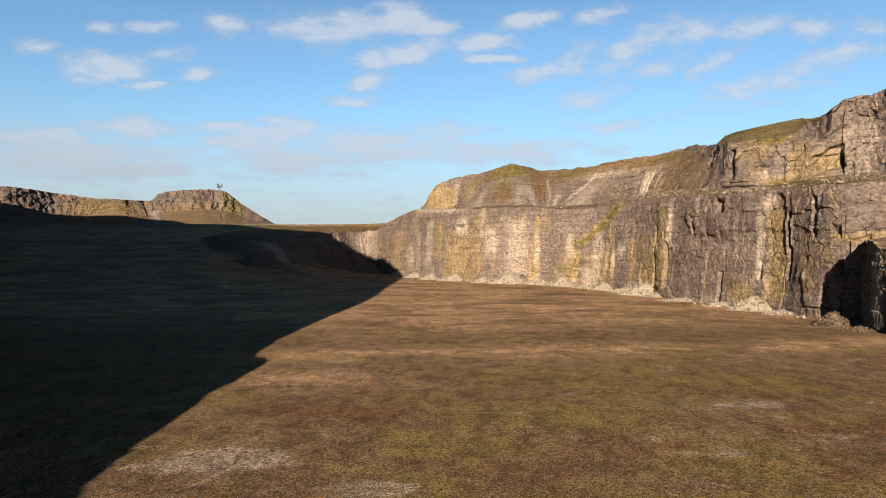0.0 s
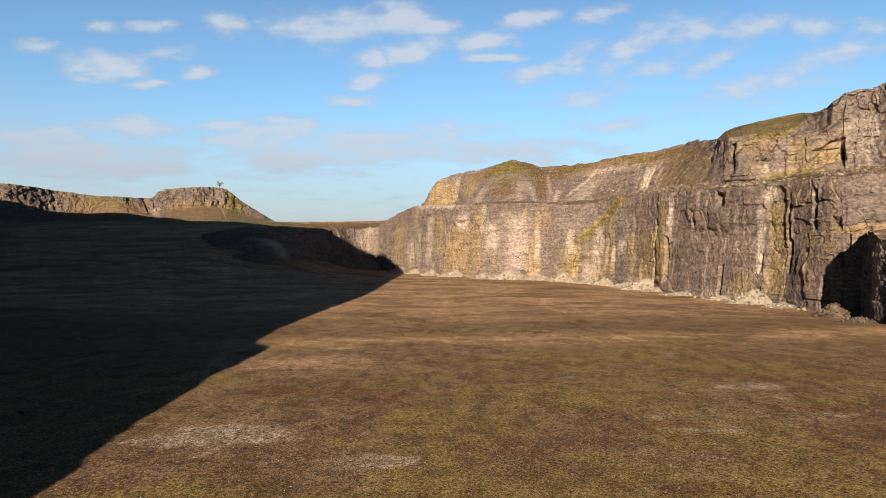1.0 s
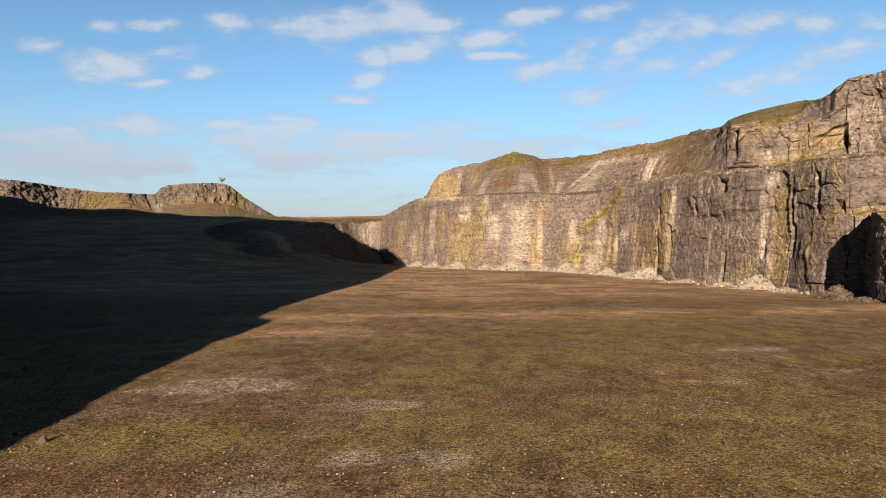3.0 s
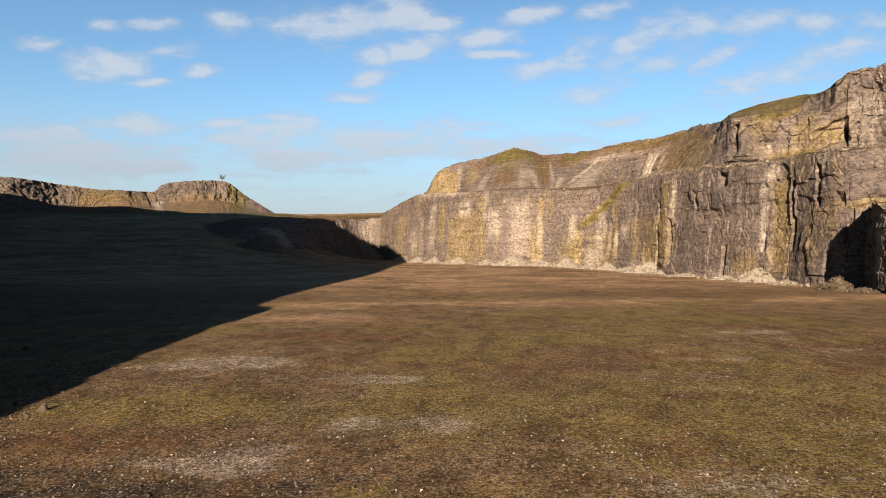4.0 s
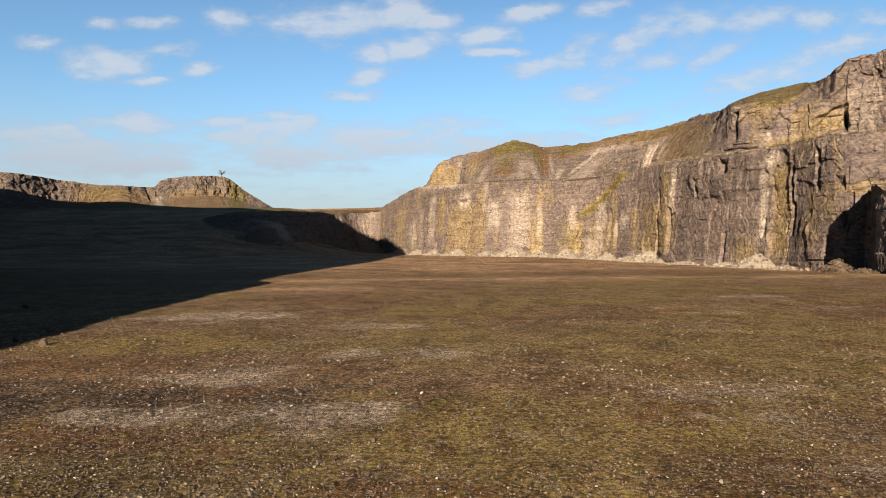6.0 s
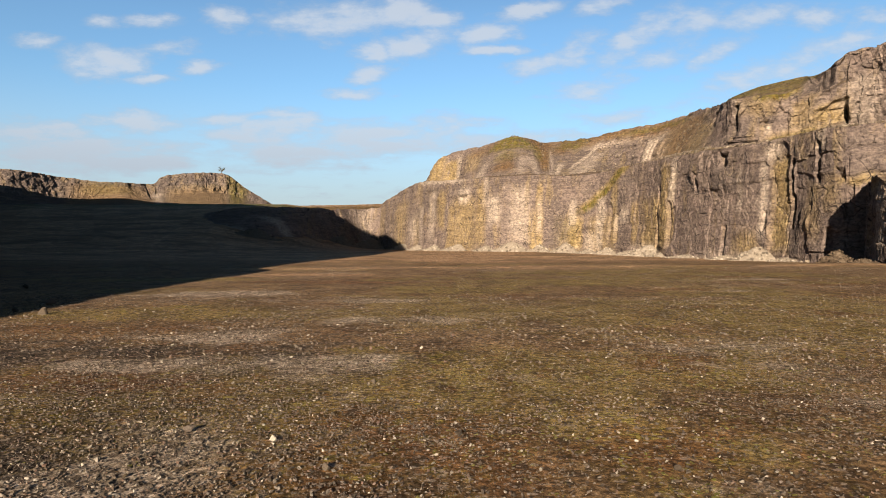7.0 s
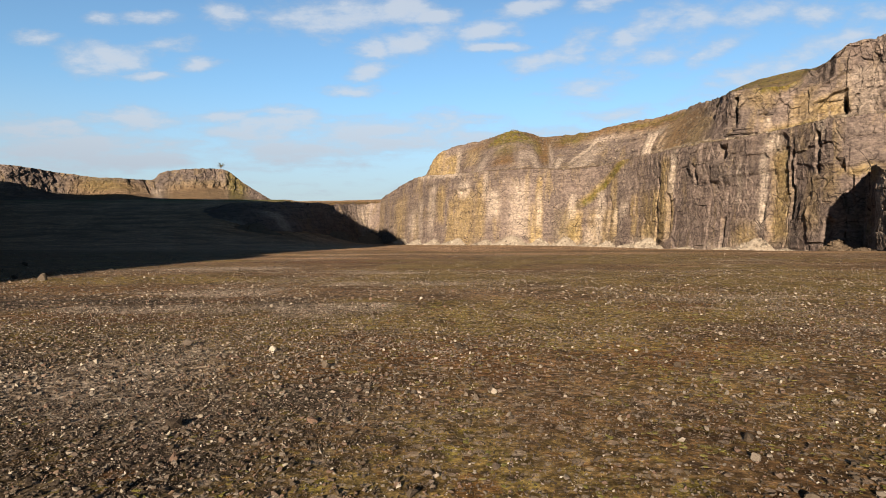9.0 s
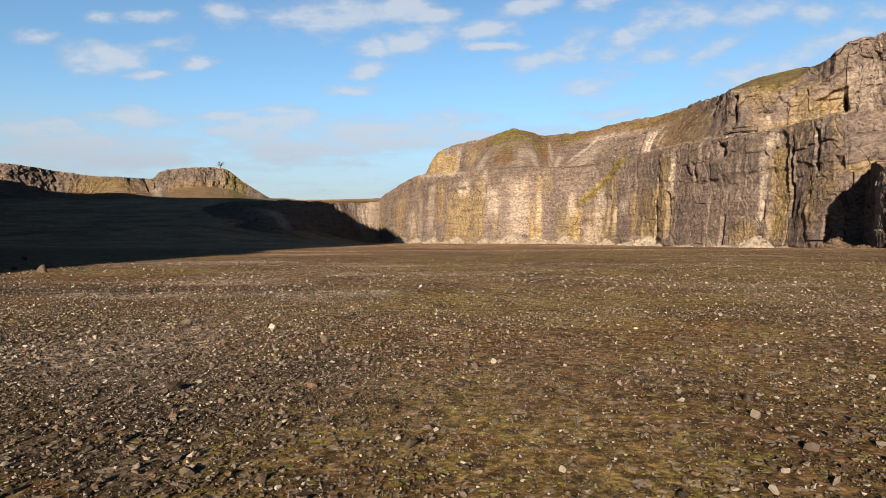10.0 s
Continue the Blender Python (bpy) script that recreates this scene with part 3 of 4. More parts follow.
# ---------------------------------------------------------------- cliffs
def cliff(name, label, toe, top, back, spacing, rows, marks=(), power=1.0, scree=0.0, bumps=1.0, shapes=(), shelf=0.42, seed=0, cap_green=0.7, cap_rows=14, cap_earth=0.5, calmness=((0, 1), (1, 1)), jag=0.0, outward=1, rough=0.4, fold=1.0, ledges=(), blocky=0.0, sharp_until=99.0):
    """A rock face between its toe and its top line, broken into columns, blocks and ledges, with the ground behind its edge."""
    length = np.linalg.norm(np.diff(np.array(top)[:, :2], axis=0), axis=1).sum()
    count = int(length / spacing)
    t = along(top, count)
    a, b, c = at_index(toe, t), at_index(top, t), at_index(back, t)
    u = np.r_[0, np.cumsum(np.linalg.norm(np.diff(b[:, :2], axis=0), axis=1))]
    v = np.linspace(0, 1, rows)[:, None]
    flat = np.where(v < 0.5, scree * 2 * v, scree + (1 - scree) * (2 * v - 1)) if scree else v
    rise = np.where(v < 0.5, shelf * 2 * v, shelf + (1 - shelf) * (2 * v - 1)) if scree else v ** power
    p = a[None] * (1 - flat[..., None]) + b[None] * flat[..., None]
    p[..., 2] = a[None, :, 2] * (1 - rise) + b[None, :, 2] * rise
    along_wall = np.gradient(b[:, :2], axis=0)
    kernel = np.ones(25) / 25
    for k in (0, 1):
        along_wall[:, k] = np.convolve(np.pad(along_wall[:, k], 12, mode="edge"), kernel, "valid")
    along_wall /= np.linalg.norm(along_wall, axis=1, keepdims=True) + 1e-9
    normal = np.stack([-along_wall[:, 1], along_wall[:, 0]], -1)
    uu = u[None] + ((p[..., :2] - b[None, :, :2]) * along_wall[None]).sum(-1)
    z = p[..., 2].copy()
    calm = np.interp(t, calmness[0], calmness[1])[None]
    lean = uu + (0.1 + 0.25 * fold) * fractal(uu / 9, z / 13, seed + 50, 2) + 0.015 * z
    big = 2.0 * (0.4 + 0.6 * fold) * fractal(uu / 15, z / 70, seed + 1, 2 if fold < 1 else 3)
    broad, broad_edge, broad_side = cells(lean / 6.5, z / (17 - 9 * blocky), seed + 2)
    block, edge, side = cells(lean / (2.9 + 0.8 * blocky), z / (5.5 - 2.4 * blocky) + 0.6 * broad, seed + 3)
    small, small_edge, small_side = cells(lean / 1.1, z / 1.5, seed + 4)
    turn = hash01(np.floor(block * 9999), np.floor(block * 77), 5) - 0.5
    beds = fractal(uu / 60, z / 2.4 + 0.03 * uu, seed + 5, 2)
    push = (1.0 + 0.7 * fold) * (broad - 0.5) + (1.6 * broad - 0.8) * broad_side * 1.6 * fold + (0.55 + 0.4 * fold) * (block - 0.5) + 0.9 * turn * side * fold
    push = push + 0.30 * (small - 0.5) * smooth(0.25, 0.6, value_noise(uu / 7, z / 6, seed + 9))
    push = push - 0.6 * np.exp(-(edge / 0.035) ** 2) * smooth(0.5, 0.7, block) - 1.1 * np.exp(-(broad_edge / 0.014) ** 2) * smooth(0.3, 0.5, broad)
    push = big * (0.35 + 0.65 * np.minimum(calm, 1)) + calm * push + 0.5 * beds * (0.4 + 0.6 * calm) + 0.14 * np.minimum(calm, 1) * fractal(uu / 0.9, z / 1.1, seed + 6, 2) + (np.interp(t, *rough)[None] if isinstance(rough, tuple) else rough) * fractal(uu / 4, z / 4, seed + 7, 4)
    for level, out, until in ledges:
        waver = v + 0.05 * fractal(uu / 7, z * 0 + level * 9, seed + 61, 4) + 0.06 * (broad - 0.5)
        push = push + out * smooth(level - 0.012, level + 0.012, waver) * (1 - smooth(until - 1.5, until, t))[None]
    for index, width, low, high, amount in shapes:
        centre = np.interp(index, t, u)
        where = centre + 0.3 * width * fractal(z / 5, uu / 11, seed + 33, 3)
        side = np.abs(uu - where)
        push = push + amount * (1 - smooth(width * 0.75, width * 1.1, side)) * smooth(low - 0.03, low + 0.03, v) * (1 - smooth(high - 0.02, high + 0.02, v + 0.03 * fractal(uu / 2, uu * 0, seed + 34, 3)))
    ease = smooth(0, 0.06, v) * 0.6 + 0.4
    ease = ease * (1 - 0.35 * smooth(0.97, 1.0, v))
    if jag:
        p[..., 2] += jag * (0.8 * fractal(u[None] / 10, u[None] * 0 + 3, seed + 70, 4) + 0.6 * np.round(2 * fractal(u[None] / 3, u[None] * 0, seed + 71, 3)) / 2) * smooth(0.3, 1, v)
    if scree:
        ease = ease * (0.35 + 0.65 * smooth(0.42, 0.55, v))
    push = push * ease * bumps * outward
    p[..., :2] += normal[None] * push[..., None]
    p[..., 2] += 0.35 * bumps * fractal(uu / 3, z / 3, seed + 6, 3) * smooth(0.6, 1.0, v)
    stain, pale, green, soil, dark = (np.zeros(p.shape[:2]) for _ in range(5))
    for kind, index, width, low, high, amount, *slope in marks:
        centre = np.interp(index, t, u) + (slope[0] * (v - (low + high) / 2) if slope else 0)
        wobble = centre + min(0.35 * width, 1.5) * fractal(z / 6, uu / 9, seed + 31, 3)
        fade = min(0.08, (high - low) / 2.5)
        ragged = v + 0.04 * fractal(uu / 1.5, z / 8, seed + 32, 3)
        band = np.exp(-((uu - wobble) / width) ** 4) * smooth(low - fade, low + fade, ragged) * (1 - smooth(high - fade, high + fade, ragged)) * amount
        target = {"ochre": stain, "pale": pale, "green": green, "earth": soil, "dark": dark}[kind]
        np.maximum(target, band, out=target)
    w = np.linspace(0, 1, cap_rows + 1)[1:, None]
    edge_line = p[-1]
    cap = edge_line[None] * (1 - w[..., None]) + c[None] * w[..., None]
    cap[..., 2] += 0.8 * bumps * fractal(cap[..., 0] / 5, cap[..., 1] / 5, seed + 8, 4) * np.minimum(1, w * 4) * (1 - smooth(0.9, 1, w))
    p = np.concatenate([p, cap])
    extra = np.zeros(cap.shape[:2])
    cover = np.clip(smooth(0.0, 0.3, w) * (np.interp(t, *cap_green)[None] if isinstance(cap_green, tuple) else cap_green) + extra, 0, 1)
    ob = new(name, grid_mesh(name, p, {"ochre": np.concatenate([stain, extra]), "earth": np.concatenate([soil, extra + cap_earth]), "dark": np.concatenate([dark, extra]), "pale": np.concatenate([pale, extra]), "green": np.concatenate([green, cover])}))
    soft = np.broadcast_to(t[:-1] > sharp_until, (p.shape[0] - 1, count - 1))
    ob.data.polygons.foreach_set("use_smooth", np.ascontiguousarray(soft).ravel())
    ob.data.materials.append(ROCK)
    return tagged(ob, label, "cliff", kind="structure")


def on_ground(points, sink=0.6):
    g = np.array(points, float)
    return np.c_[g, ground_height(g[:, 0], g[:, 1]) - sink].tolist()


def before(line, metres):
    """A line that many metres in front of another."""
    q = np.array(line, float)[:, :2]
    d = np.gradient(q, axis=0)
    d /= np.linalg.norm(d, axis=1, keepdims=True)
    return q + metres * np.stack([-d[:, 1], d[:, 0]], -1)


LOWER_TOE = on_ground(before(LOWER_TOP, 1.8))
LOWER_BACK = [(132, 58, 27), (130, 84, 27), (124, 104, 26.8), (113, 114, 26.8), (105, 120, 27), (101, 127, 27.6), (97, 136, 28.4), (92, 145, 29), (84, 148, 28),
              (77, 151, 26.5), (71, 156, 26.5), (69, 170, 28), (71, 195, 30), (74, 218, 31), (64, 240, 31), (48, 245, 29),
              (30, 253, 31), (14, 275, 30), (4, 290, 30), (-8, 300, 30), (-14, 318, 29), (-20, 350, 27)]
LOWER_OCHRE = [(8.0, 2.7, 0.1, 0.88, 1.0), (5.15, 6.6, 0.58, 0.65, 0.9), (7.2, 2.5, 0.2, 0.62, 0.5), (6.6, 1.6, 0.41, 0.61, 0.6), (8.85, 3.3, 0.05, 0.26, 0.8), (11.35, 3.0, 0.11, 0.92, 1.0), (11.0, 1.5, 0.22, 0.83, 0.8), (12.1, 6.0, 0.05, 0.62, 0.9), (12.65, 1.8, 0.15, 0.6, 0.9), (13.35, 1.7, 0.12, 0.86, 0.7), (13.75, 5.6, 0.05, 0.48, 0.7)]
LOWER_OCHRE += [(14.4, 3.4, 0.05, 0.46, 1), (15.25, 1.4, 0.05, 0.88, 0.9), (15.4, 1.4, 0.03, 0.52, 1.0), (16.9, 8.0, 0.02, 0.75, 0.8), (16.5, 2.8, 0.1, 0.93, 0.8), (17.7, 3.8, 0.33, 0.84, 0.8), (17.3, 3.3, 0.02, 0.64, 0.8), (19.75, 9.0, 0.06, 0.8, 0.7), (18.9, 3.9, 0.08, 0.49, 0.5), (20.85, 9.0, 0.31, 0.91, 0.4), (13.65, 3.2, 0.55, 1.05, 1.0, -42.1)]
LOWER_PALE = [(8.2, 2.2, 0.84, 0.97, 1.0), (8.45, 1.1, 0.24, 0.85, 0.9), (9.1, 0.9, 0.43, 0.77, 0.5), (6.95, 1.1, 0.86, 1.01, 1.0), (11.0, 1.5, 0.55, 0.99, 0.9), (12.25, 7.8, -0.02, 0.13, 0.8), (13.0, 2.3, 0.39, 0.55, 0.8), (13.75, 2.0, 0.08, 0.72, 0.9), (14.0, 2.3, 0.06, 0.28, 0.7), (14.5, 1.5, 0.35, 0.67, 0.9), (15.65, 3.8, 0.15, 0.84, 0.6)]
LOWER_PALE += [(16.2, 3.2, 0.39, 0.74, 0.9), (16.4, 1.5, 0.63, 0.97, 0.6), (16.95, 3.1, 0.68, 0.86, 1.0), (18.1, 2.9, 0.17, 0.88, 0.5), (18.65, 3.1, 0.16, 0.65, 0.5), (19.05, 4.8, 0.16, 0.54, 0.5), (17.9, 18.1, 0.96, 1.02, 1.0), (9.3, 11.0, 0.01, 0.08, 0.5), (15.25, 1.0, 0.27, 0.7, 0.7), (13.25, 1.4, 0.28, 0.47, 0.6)]
LOWER_DARK = [(7.3, 6.2, -0.01, 0.99, 0.25), (9.6, 4.3, 0.62, 0.96, 0.8), (10.4, 5.6, 0.65, 0.91, 0.4), (8.85, 3.0, 0.62, 0.81, 0.5), (5.9, 12.2, 0.6, 0.98, 0.35), (10.55, 5.3, 0.01, 0.49, 0.25), (13.25, 4.5, 0.02, 0.97, 0.35), (14.95, 2.9, -0.02, 0.99, 0.4), (7.6, 1.8, 0.07, 0.51, 0.8), (16.55, 34.3, 0.84, 1.01, 0.35), (18.25, 15.7, 0.49, 0.93, 0.35)]
LOWER_GREEN = [(13.7, 2.3, 0.52, 1.0, 1.0, -39.7), (14.65, 4.2, 0.13, 0.49, 0.3)]
LOWER_SHAPES = [(8.0, 2.8, 0.11, 0.95, -0.8), (9.65, 1.8, 0.82, 0.95, -1.6), (9.65, 3.6, 0.63, 0.82, 0.5), (9.55, 0.8, 0.03, 0.31, -1.5), (7.7, 0.7, 0.29, 0.82, -1.5), (7.05, 0.7, 0.62, 0.93, -1.3), (6.15, 0.8, 0.62, 0.72, -1.5), (6.55, 0.8, 0.05, 0.29, -1.5), (8.4, 0.5, 0.29, 0.43, -1.2), (11.7, 1.1, 0.1, 0.73, -1.2), (11.05, 1.0, 0.11, 0.55, -1.2), (11.3, 4.4, 0.11, 0.92, 0.4)]
LOWER_SHAPES += [(10.35, 1.0, 0.64, 0.8, -1.2), (10.35, 2.5, 0.72, 0.96, 0.6), (13.45, 0.8, 0.21, 0.6, -0.8), (13.25, 0.8, 0.15, 0.47, -0.8), (16.95, 2.0, 0.66, 0.76, -0.8), (16.95, 2.7, 0.77, 0.86, 0.6), (7.35, 1.8, 0.29, 0.44, 0.7), (5.8, 0.7, 0.32, 0.59, -1.2), (5.05, 0.4, 0.4, 0.62, -1.2), (16.1, 0.8, 0.11, 0.62, -0.6), (15.8, 0.5, 0.18, 0.77, -0.5)]


def named(**lists):
    """Marks of several kinds as one list."""
    return [(kind, *row) for kind, rows in lists.items() for row in rows]


cliff("cliff_lower", "grey and ochre limestone quarry face with vertical fractures", LOWER_TOE, LOWER_TOP, LOWER_BACK, 0.22, 110,
      marks=named(ochre=LOWER_OCHRE, pale=LOWER_PALE, dark=LOWER_DARK, green=LOWER_GREEN), seed=100, cap_green=((0, 11, 12.5, 22), (0.5, 0.5, 0.0, 0.0)), shapes=[(i, w, a, b, k * (0.7 if i < 9 else 1.0)) for i, w, a, b, k in LOWER_SHAPES], sharp_until=12.0, ledges=((0.66, 0.4, 11.5),), blocky=0.8,
      jag=0.35, fold=0.25, rough=((0, 8, 11, 21), (0.13, 0.16, 0.3, 0.3)), calmness=((0, 6.5, 8.5, 11, 13, 16, 20), (0.55, 0.50, 0.38, 0.45, 0.42, 0.40, 0.45)))

# the stretch before y = 90 is unseen, added to shade the buttress foot
BUTTRESS_TOP = [(72, 20, 13), (66.5, 52, 12), (61.6, 73, 11.4), (62.6, 82, 10.6), (64.0, 91, 11.6), (64.9, 95.3, 12.5), (67.2, 99.8, 12.9), (70.8, 106.2, 13.0), (74.6, 112.6, 13.1)]
BUTTRESS_BACK = [(92, 20, 16), (92, 52, 16), (88, 73, 15), (86, 82, 14.6), (85, 92, 14.4), (84, 98, 14.2), (83, 104, 14.2), (82, 110, 14.2), (80, 115, 14.2)]
cliff("cliff_buttress", "dark rock buttress with a rubble ledge standing out from the quarry face", on_ground(before(BUTTRESS_TOP, 0.5)), BUTTRESS_TOP, BUTTRESS_BACK, 0.22, 60, seed=150, bumps=0.5, fold=0.2, jag=0.4, blocky=0.8,
      marks=[("dark", 3.0, 60.0, 0.0, 1.0, 0.3), ("pale", 4.8, 2.0, 0.2, 0.95, 0.7), ("ochre", 6.0, 9.0, 0.85, 1.0, 0.8)], cap_green=0.2, cap_earth=0.7)

UPPER_TOE = [(108, 100, 26), (100, 125, 27.5), (96.6, 138, 28), (91, 146, 28), (86, 147, 27), (80, 148, 26), (74.4, 150, 25.3), (68.7, 152, 25),
             (67, 163, 26), (70, 188, 28.3), (72, 213, 29.7), (66, 235, 29), (54, 232, 26.8), (37.3, 230, 26.9), (26.4, 237, 27.8), (14.2, 252, 28.3),
             (4, 284, 28.5), (-6, 290, 28.6), (-13, 298, 28.4), (-14, 312, 28), (10, 340, 28)]
UPPER_TOP = [(112, 96, 48), (104, 122, 48), (99.4, 142, 47.4), (94.5, 150, 47.2), (90, 151, 43.5), (86, 156, 40.5), (79, 157, 39), (71.5, 158, 38.2),
             (78.3, 185.8, 42.6), (83.6, 211.2, 46.8), (84.8, 230, 48.2), (70.4, 250, 47.2), (60, 262, 46.2), (43, 275, 46.8), (29.3, 272, 48.2), (17, 281, 46.2),
             (4, 290, 44.3), (-3.8, 295, 41.3), (-10, 304, 31.5), (-8, 322, 33), (14, 345, 45)]
UPPER_BACK = [(180, 100, 50), (170, 130, 50), (150, 170, 50), (125, 185, 50), (100, 172, 47.4), (96, 172, 47.4), (88, 177, 46.2), (90, 200, 48.2),
              (95, 225, 48), (99, 252, 51), (106, 264, 51.5), (105, 290, 48.5), (85, 310, 48), (60, 320, 48), (40, 320, 49), (34, 322, 47.5),
              (28, 324, 46), (24, 326, 44), (22, 328, 42), (24, 330, 42), (28, 332, 44)]
STEEP = [0.55] * 7 + [0.4, 0.08, 0.05, 0.1] + [0.4, 0.05, 0.0, 0.0, 0.1] + [0.55] * 5
UPPER_TOE = [(x + k * (u[0] - x), y + k * (u[1] - y), z) for (x, y, z), u, k in zip(UPPER_TOE, UPPER_TOP, STEEP)]
UPPER_OCHRE = [(3.6, 4.1, 0.17, 0.48, 1.0), (4.7, 3.9, 0.27, 0.74, 0.7), (6.25, 5.1, 0.63, 1.0, 0.6), (5.05, 8.5, -0.0, 0.27, 0.8), (7.95, 14.0, 0.06, 0.64, 0.7), (9.05, 22.5, -0.02, 0.81, 0.6), (16.1, 4.9, -0.01, 0.75, 1), (17.1, 5.2, 0.13, 1.02, 1.0), (15.1, 6.0, 0.3, 0.82, 0.6), (13.05, 3.4, 0.17, 0.7, 0.8), (12.75, 2.6, 0.17, 0.92, 0.6)]
UPPER_PALE = [(11.65, 1.2, 0.2, 0.81, 1.0, -3.3), (10.35, 3.2, 0.1, 0.63, 1.0), (11.4, 3.2, 0.04, 0.57, 0.5), (2.5, 4.1, 0.05, 0.67, 0.5), (2.9, 2.9, 0.32, 0.49, 0.5), (6.05, 0.8, 0.3, 0.45, 0.9), (6.95, 0.9, 0.92, 1.0, 1), (9.8, 4.8, 0.06, 0.3, 0.4), (12.1, 2.6, 0.01, 0.3, 1.0), (12.55, 2.1, 0.17, 0.76, 0.7, 18.1), (15.75, 1.8, 0.21, 0.85, 0.6), (14.35, 4.0, 0.02, 0.45, 0.5), (10.95, 20.2, 0.69, 0.79, 0.6), (10.25, 3.6, 0.51, 0.69, 0.6), (12.4, 7.0, 0.01, 0.2, 0.4)]
UPPER_DARK = [(4.15, 2.7, 0.78, 1.05, 1), (3.65, 3.4, 0.52, 1.05, 0.6), (6.75, 1.8, 0.11, 0.93, 0.6), (6.15, 3.6, 0.46, 0.83, 0.7), (11.05, 13.0, -0.05, 0.64, 0.5), (8.15, 7.3, 0.59, 0.94, 0.7)]
UPPER_EARTH = [(13.15, 8.6, 0.16, 1.04, 1.0), (12.4, 5.4, 0.61, 0.97, 0.9), (14.75, 9.3, 0.68, 0.97, 0.6), (11.4, 16.1, 0.83, 1.05, 0.9), (10.35, 17.5, 0.72, 0.97, 0.9), (8.9, 19.8, 0.09, 0.86, 0.7), (12.3, 10.7, 0.74, 1.05, 0.8)]
UPPER_GREEN = [(5.7, 6.1, 0.9, 1.05, 1.0), (14.1, 6.3, 0.69, 1.02, 1.0), (13.6, 5.6, 0.41, 0.85, 0.6), (10.35, 7.0, -0.04, 0.06, 0.9), (10.25, 21.5, 0.82, 0.94, 0.6), (12.3, 6.7, 0.74, 1.0, 0.7), (5.05, 7.3, 0.1, 0.2, 0.6)]
UPPER_SHAPES = [(4.1, 2.2, 0.72, 1.05, -3.0), (6.85, 0.5, 0.31, 0.86, -2.0), (6.55, 2.0, 0.16, 0.91, 1.2), (3.6, 3.8, 0.16, 0.45, -2.0), (2.95, 0.3, 0.09, 0.32, -2), (6.1, 1.4, 0.47, 0.53, -0.8), (4.55, 2.7, 0.66, 0.84, 0.5), (3.35, 3.2, 0.66, 1.05, 1.2), (10.7, 1.4, 0.19, 0.56, -1), (10.5, 1.4, 0.14, 0.64, -1), (10.3, 1.8, 0.15, 0.54, -1), (10.1, 2.3, 0.23, 0.53, 1), (7.7, 2.6, 0.56, 0.85, -1.2), (10.4, 2.8, 0.11, 0.65, 0.8)]
cliff("cliff_upper", "weathered upper limestone tier with yellow slabs and turf on top", UPPER_TOE, UPPER_TOP, UPPER_BACK, 0.26, 80,
      marks=named(ochre=UPPER_OCHRE, pale=UPPER_PALE, dark=UPPER_DARK, earth=UPPER_EARTH, green=UPPER_GREEN), seed=200, cap_green=0.8, shapes=UPPER_SHAPES, blocky=0.6, fold=0.3, sharp_until=11.0,
      jag=0.7, rough=0.6, cap_earth=0.4, calmness=((0, 5, 8, 10, 12, 13, 15, 17, 20), (1.0, 0.9, 0.45, 0.5, 0.4, 0.2, 0.4, 0.6, 0.7)))

TERRACE_TOE = on_ground([(-22, 318), (-30, 334), (-42, 342), (-52, 324), (-62, 287), (-72, 254), (-90, 259), (-106, 275), (-120, 292), (-140, 320)])
TERRACE_TOP = [(-16, 330, 26), (-27, 344, 24), (-44, 354, 22), (-57, 332, 20.5), (-64, 305, 19.8), (-79, 283, 19), (-94, 281, 18.5), (-112, 300, 17), (-130, 316, 15.5), (-146, 340, 17)]
TERRACE_BACK = [(0, 424, 28.2), (-20, 428, 28), (-50, 434, 28), (-80, 440, 28), (-100, 444, 28), (-118, 446, 28), (-135, 446, 27.5), (-150, 447, 27.5), (-160, 447, 27.2), (-175, 447, 27)]
cliff("cliff_terrace", "low shaded rock step with rubble at its foot", TERRACE_TOE, TERRACE_TOP, TERRACE_BACK, 0.4, 44, seed=300, cap_green=0.3, cap_rows=60, cap_earth=1.0, jag=0.8, calmness=((0, 9), (0.5, 0.5)),
      marks=[("pale", 5.2, 3.0, 0.0, 0.7, 0.8), ("pale", 2.2, 8.0, 0.0, 1.0, 0.4)])

FAR_TOE = [(-372, 395, 20), (-335, 405, 21), (-300, 415, 23), (-272, 428, 24), (-245, 436, 25), (-222, 440, 26), (-205, 446, 26.5), (-190, 452, 27), (-174, 462, 28), (-163, 474, 28.5), (-150, 486, 29), (-126, 500, 29.5)]
FAR_TOP = [(-380, 440, 56), (-345, 446, 56.5), (-312, 452, 56), (-298, 484, 54.5), (-274, 492, 51.5), (-250, 486, 50), (-234, 504, 50.5), (-226, 507, 57), (-200, 512, 60), (-182, 524, 60), (-166, 528, 48.5), (-138, 532, 31)]
FAR_BACK = [(-420, 620, 58), (-380, 620, 56), (-345, 620, 54), (-320, 620, 52), (-300, 620, 50), (-280, 620, 50), (-262, 620, 52), (-250, 620, 58), (-230, 620, 60), (-210, 620, 58), (-180, 620, 42), (-160, 620, 30)]
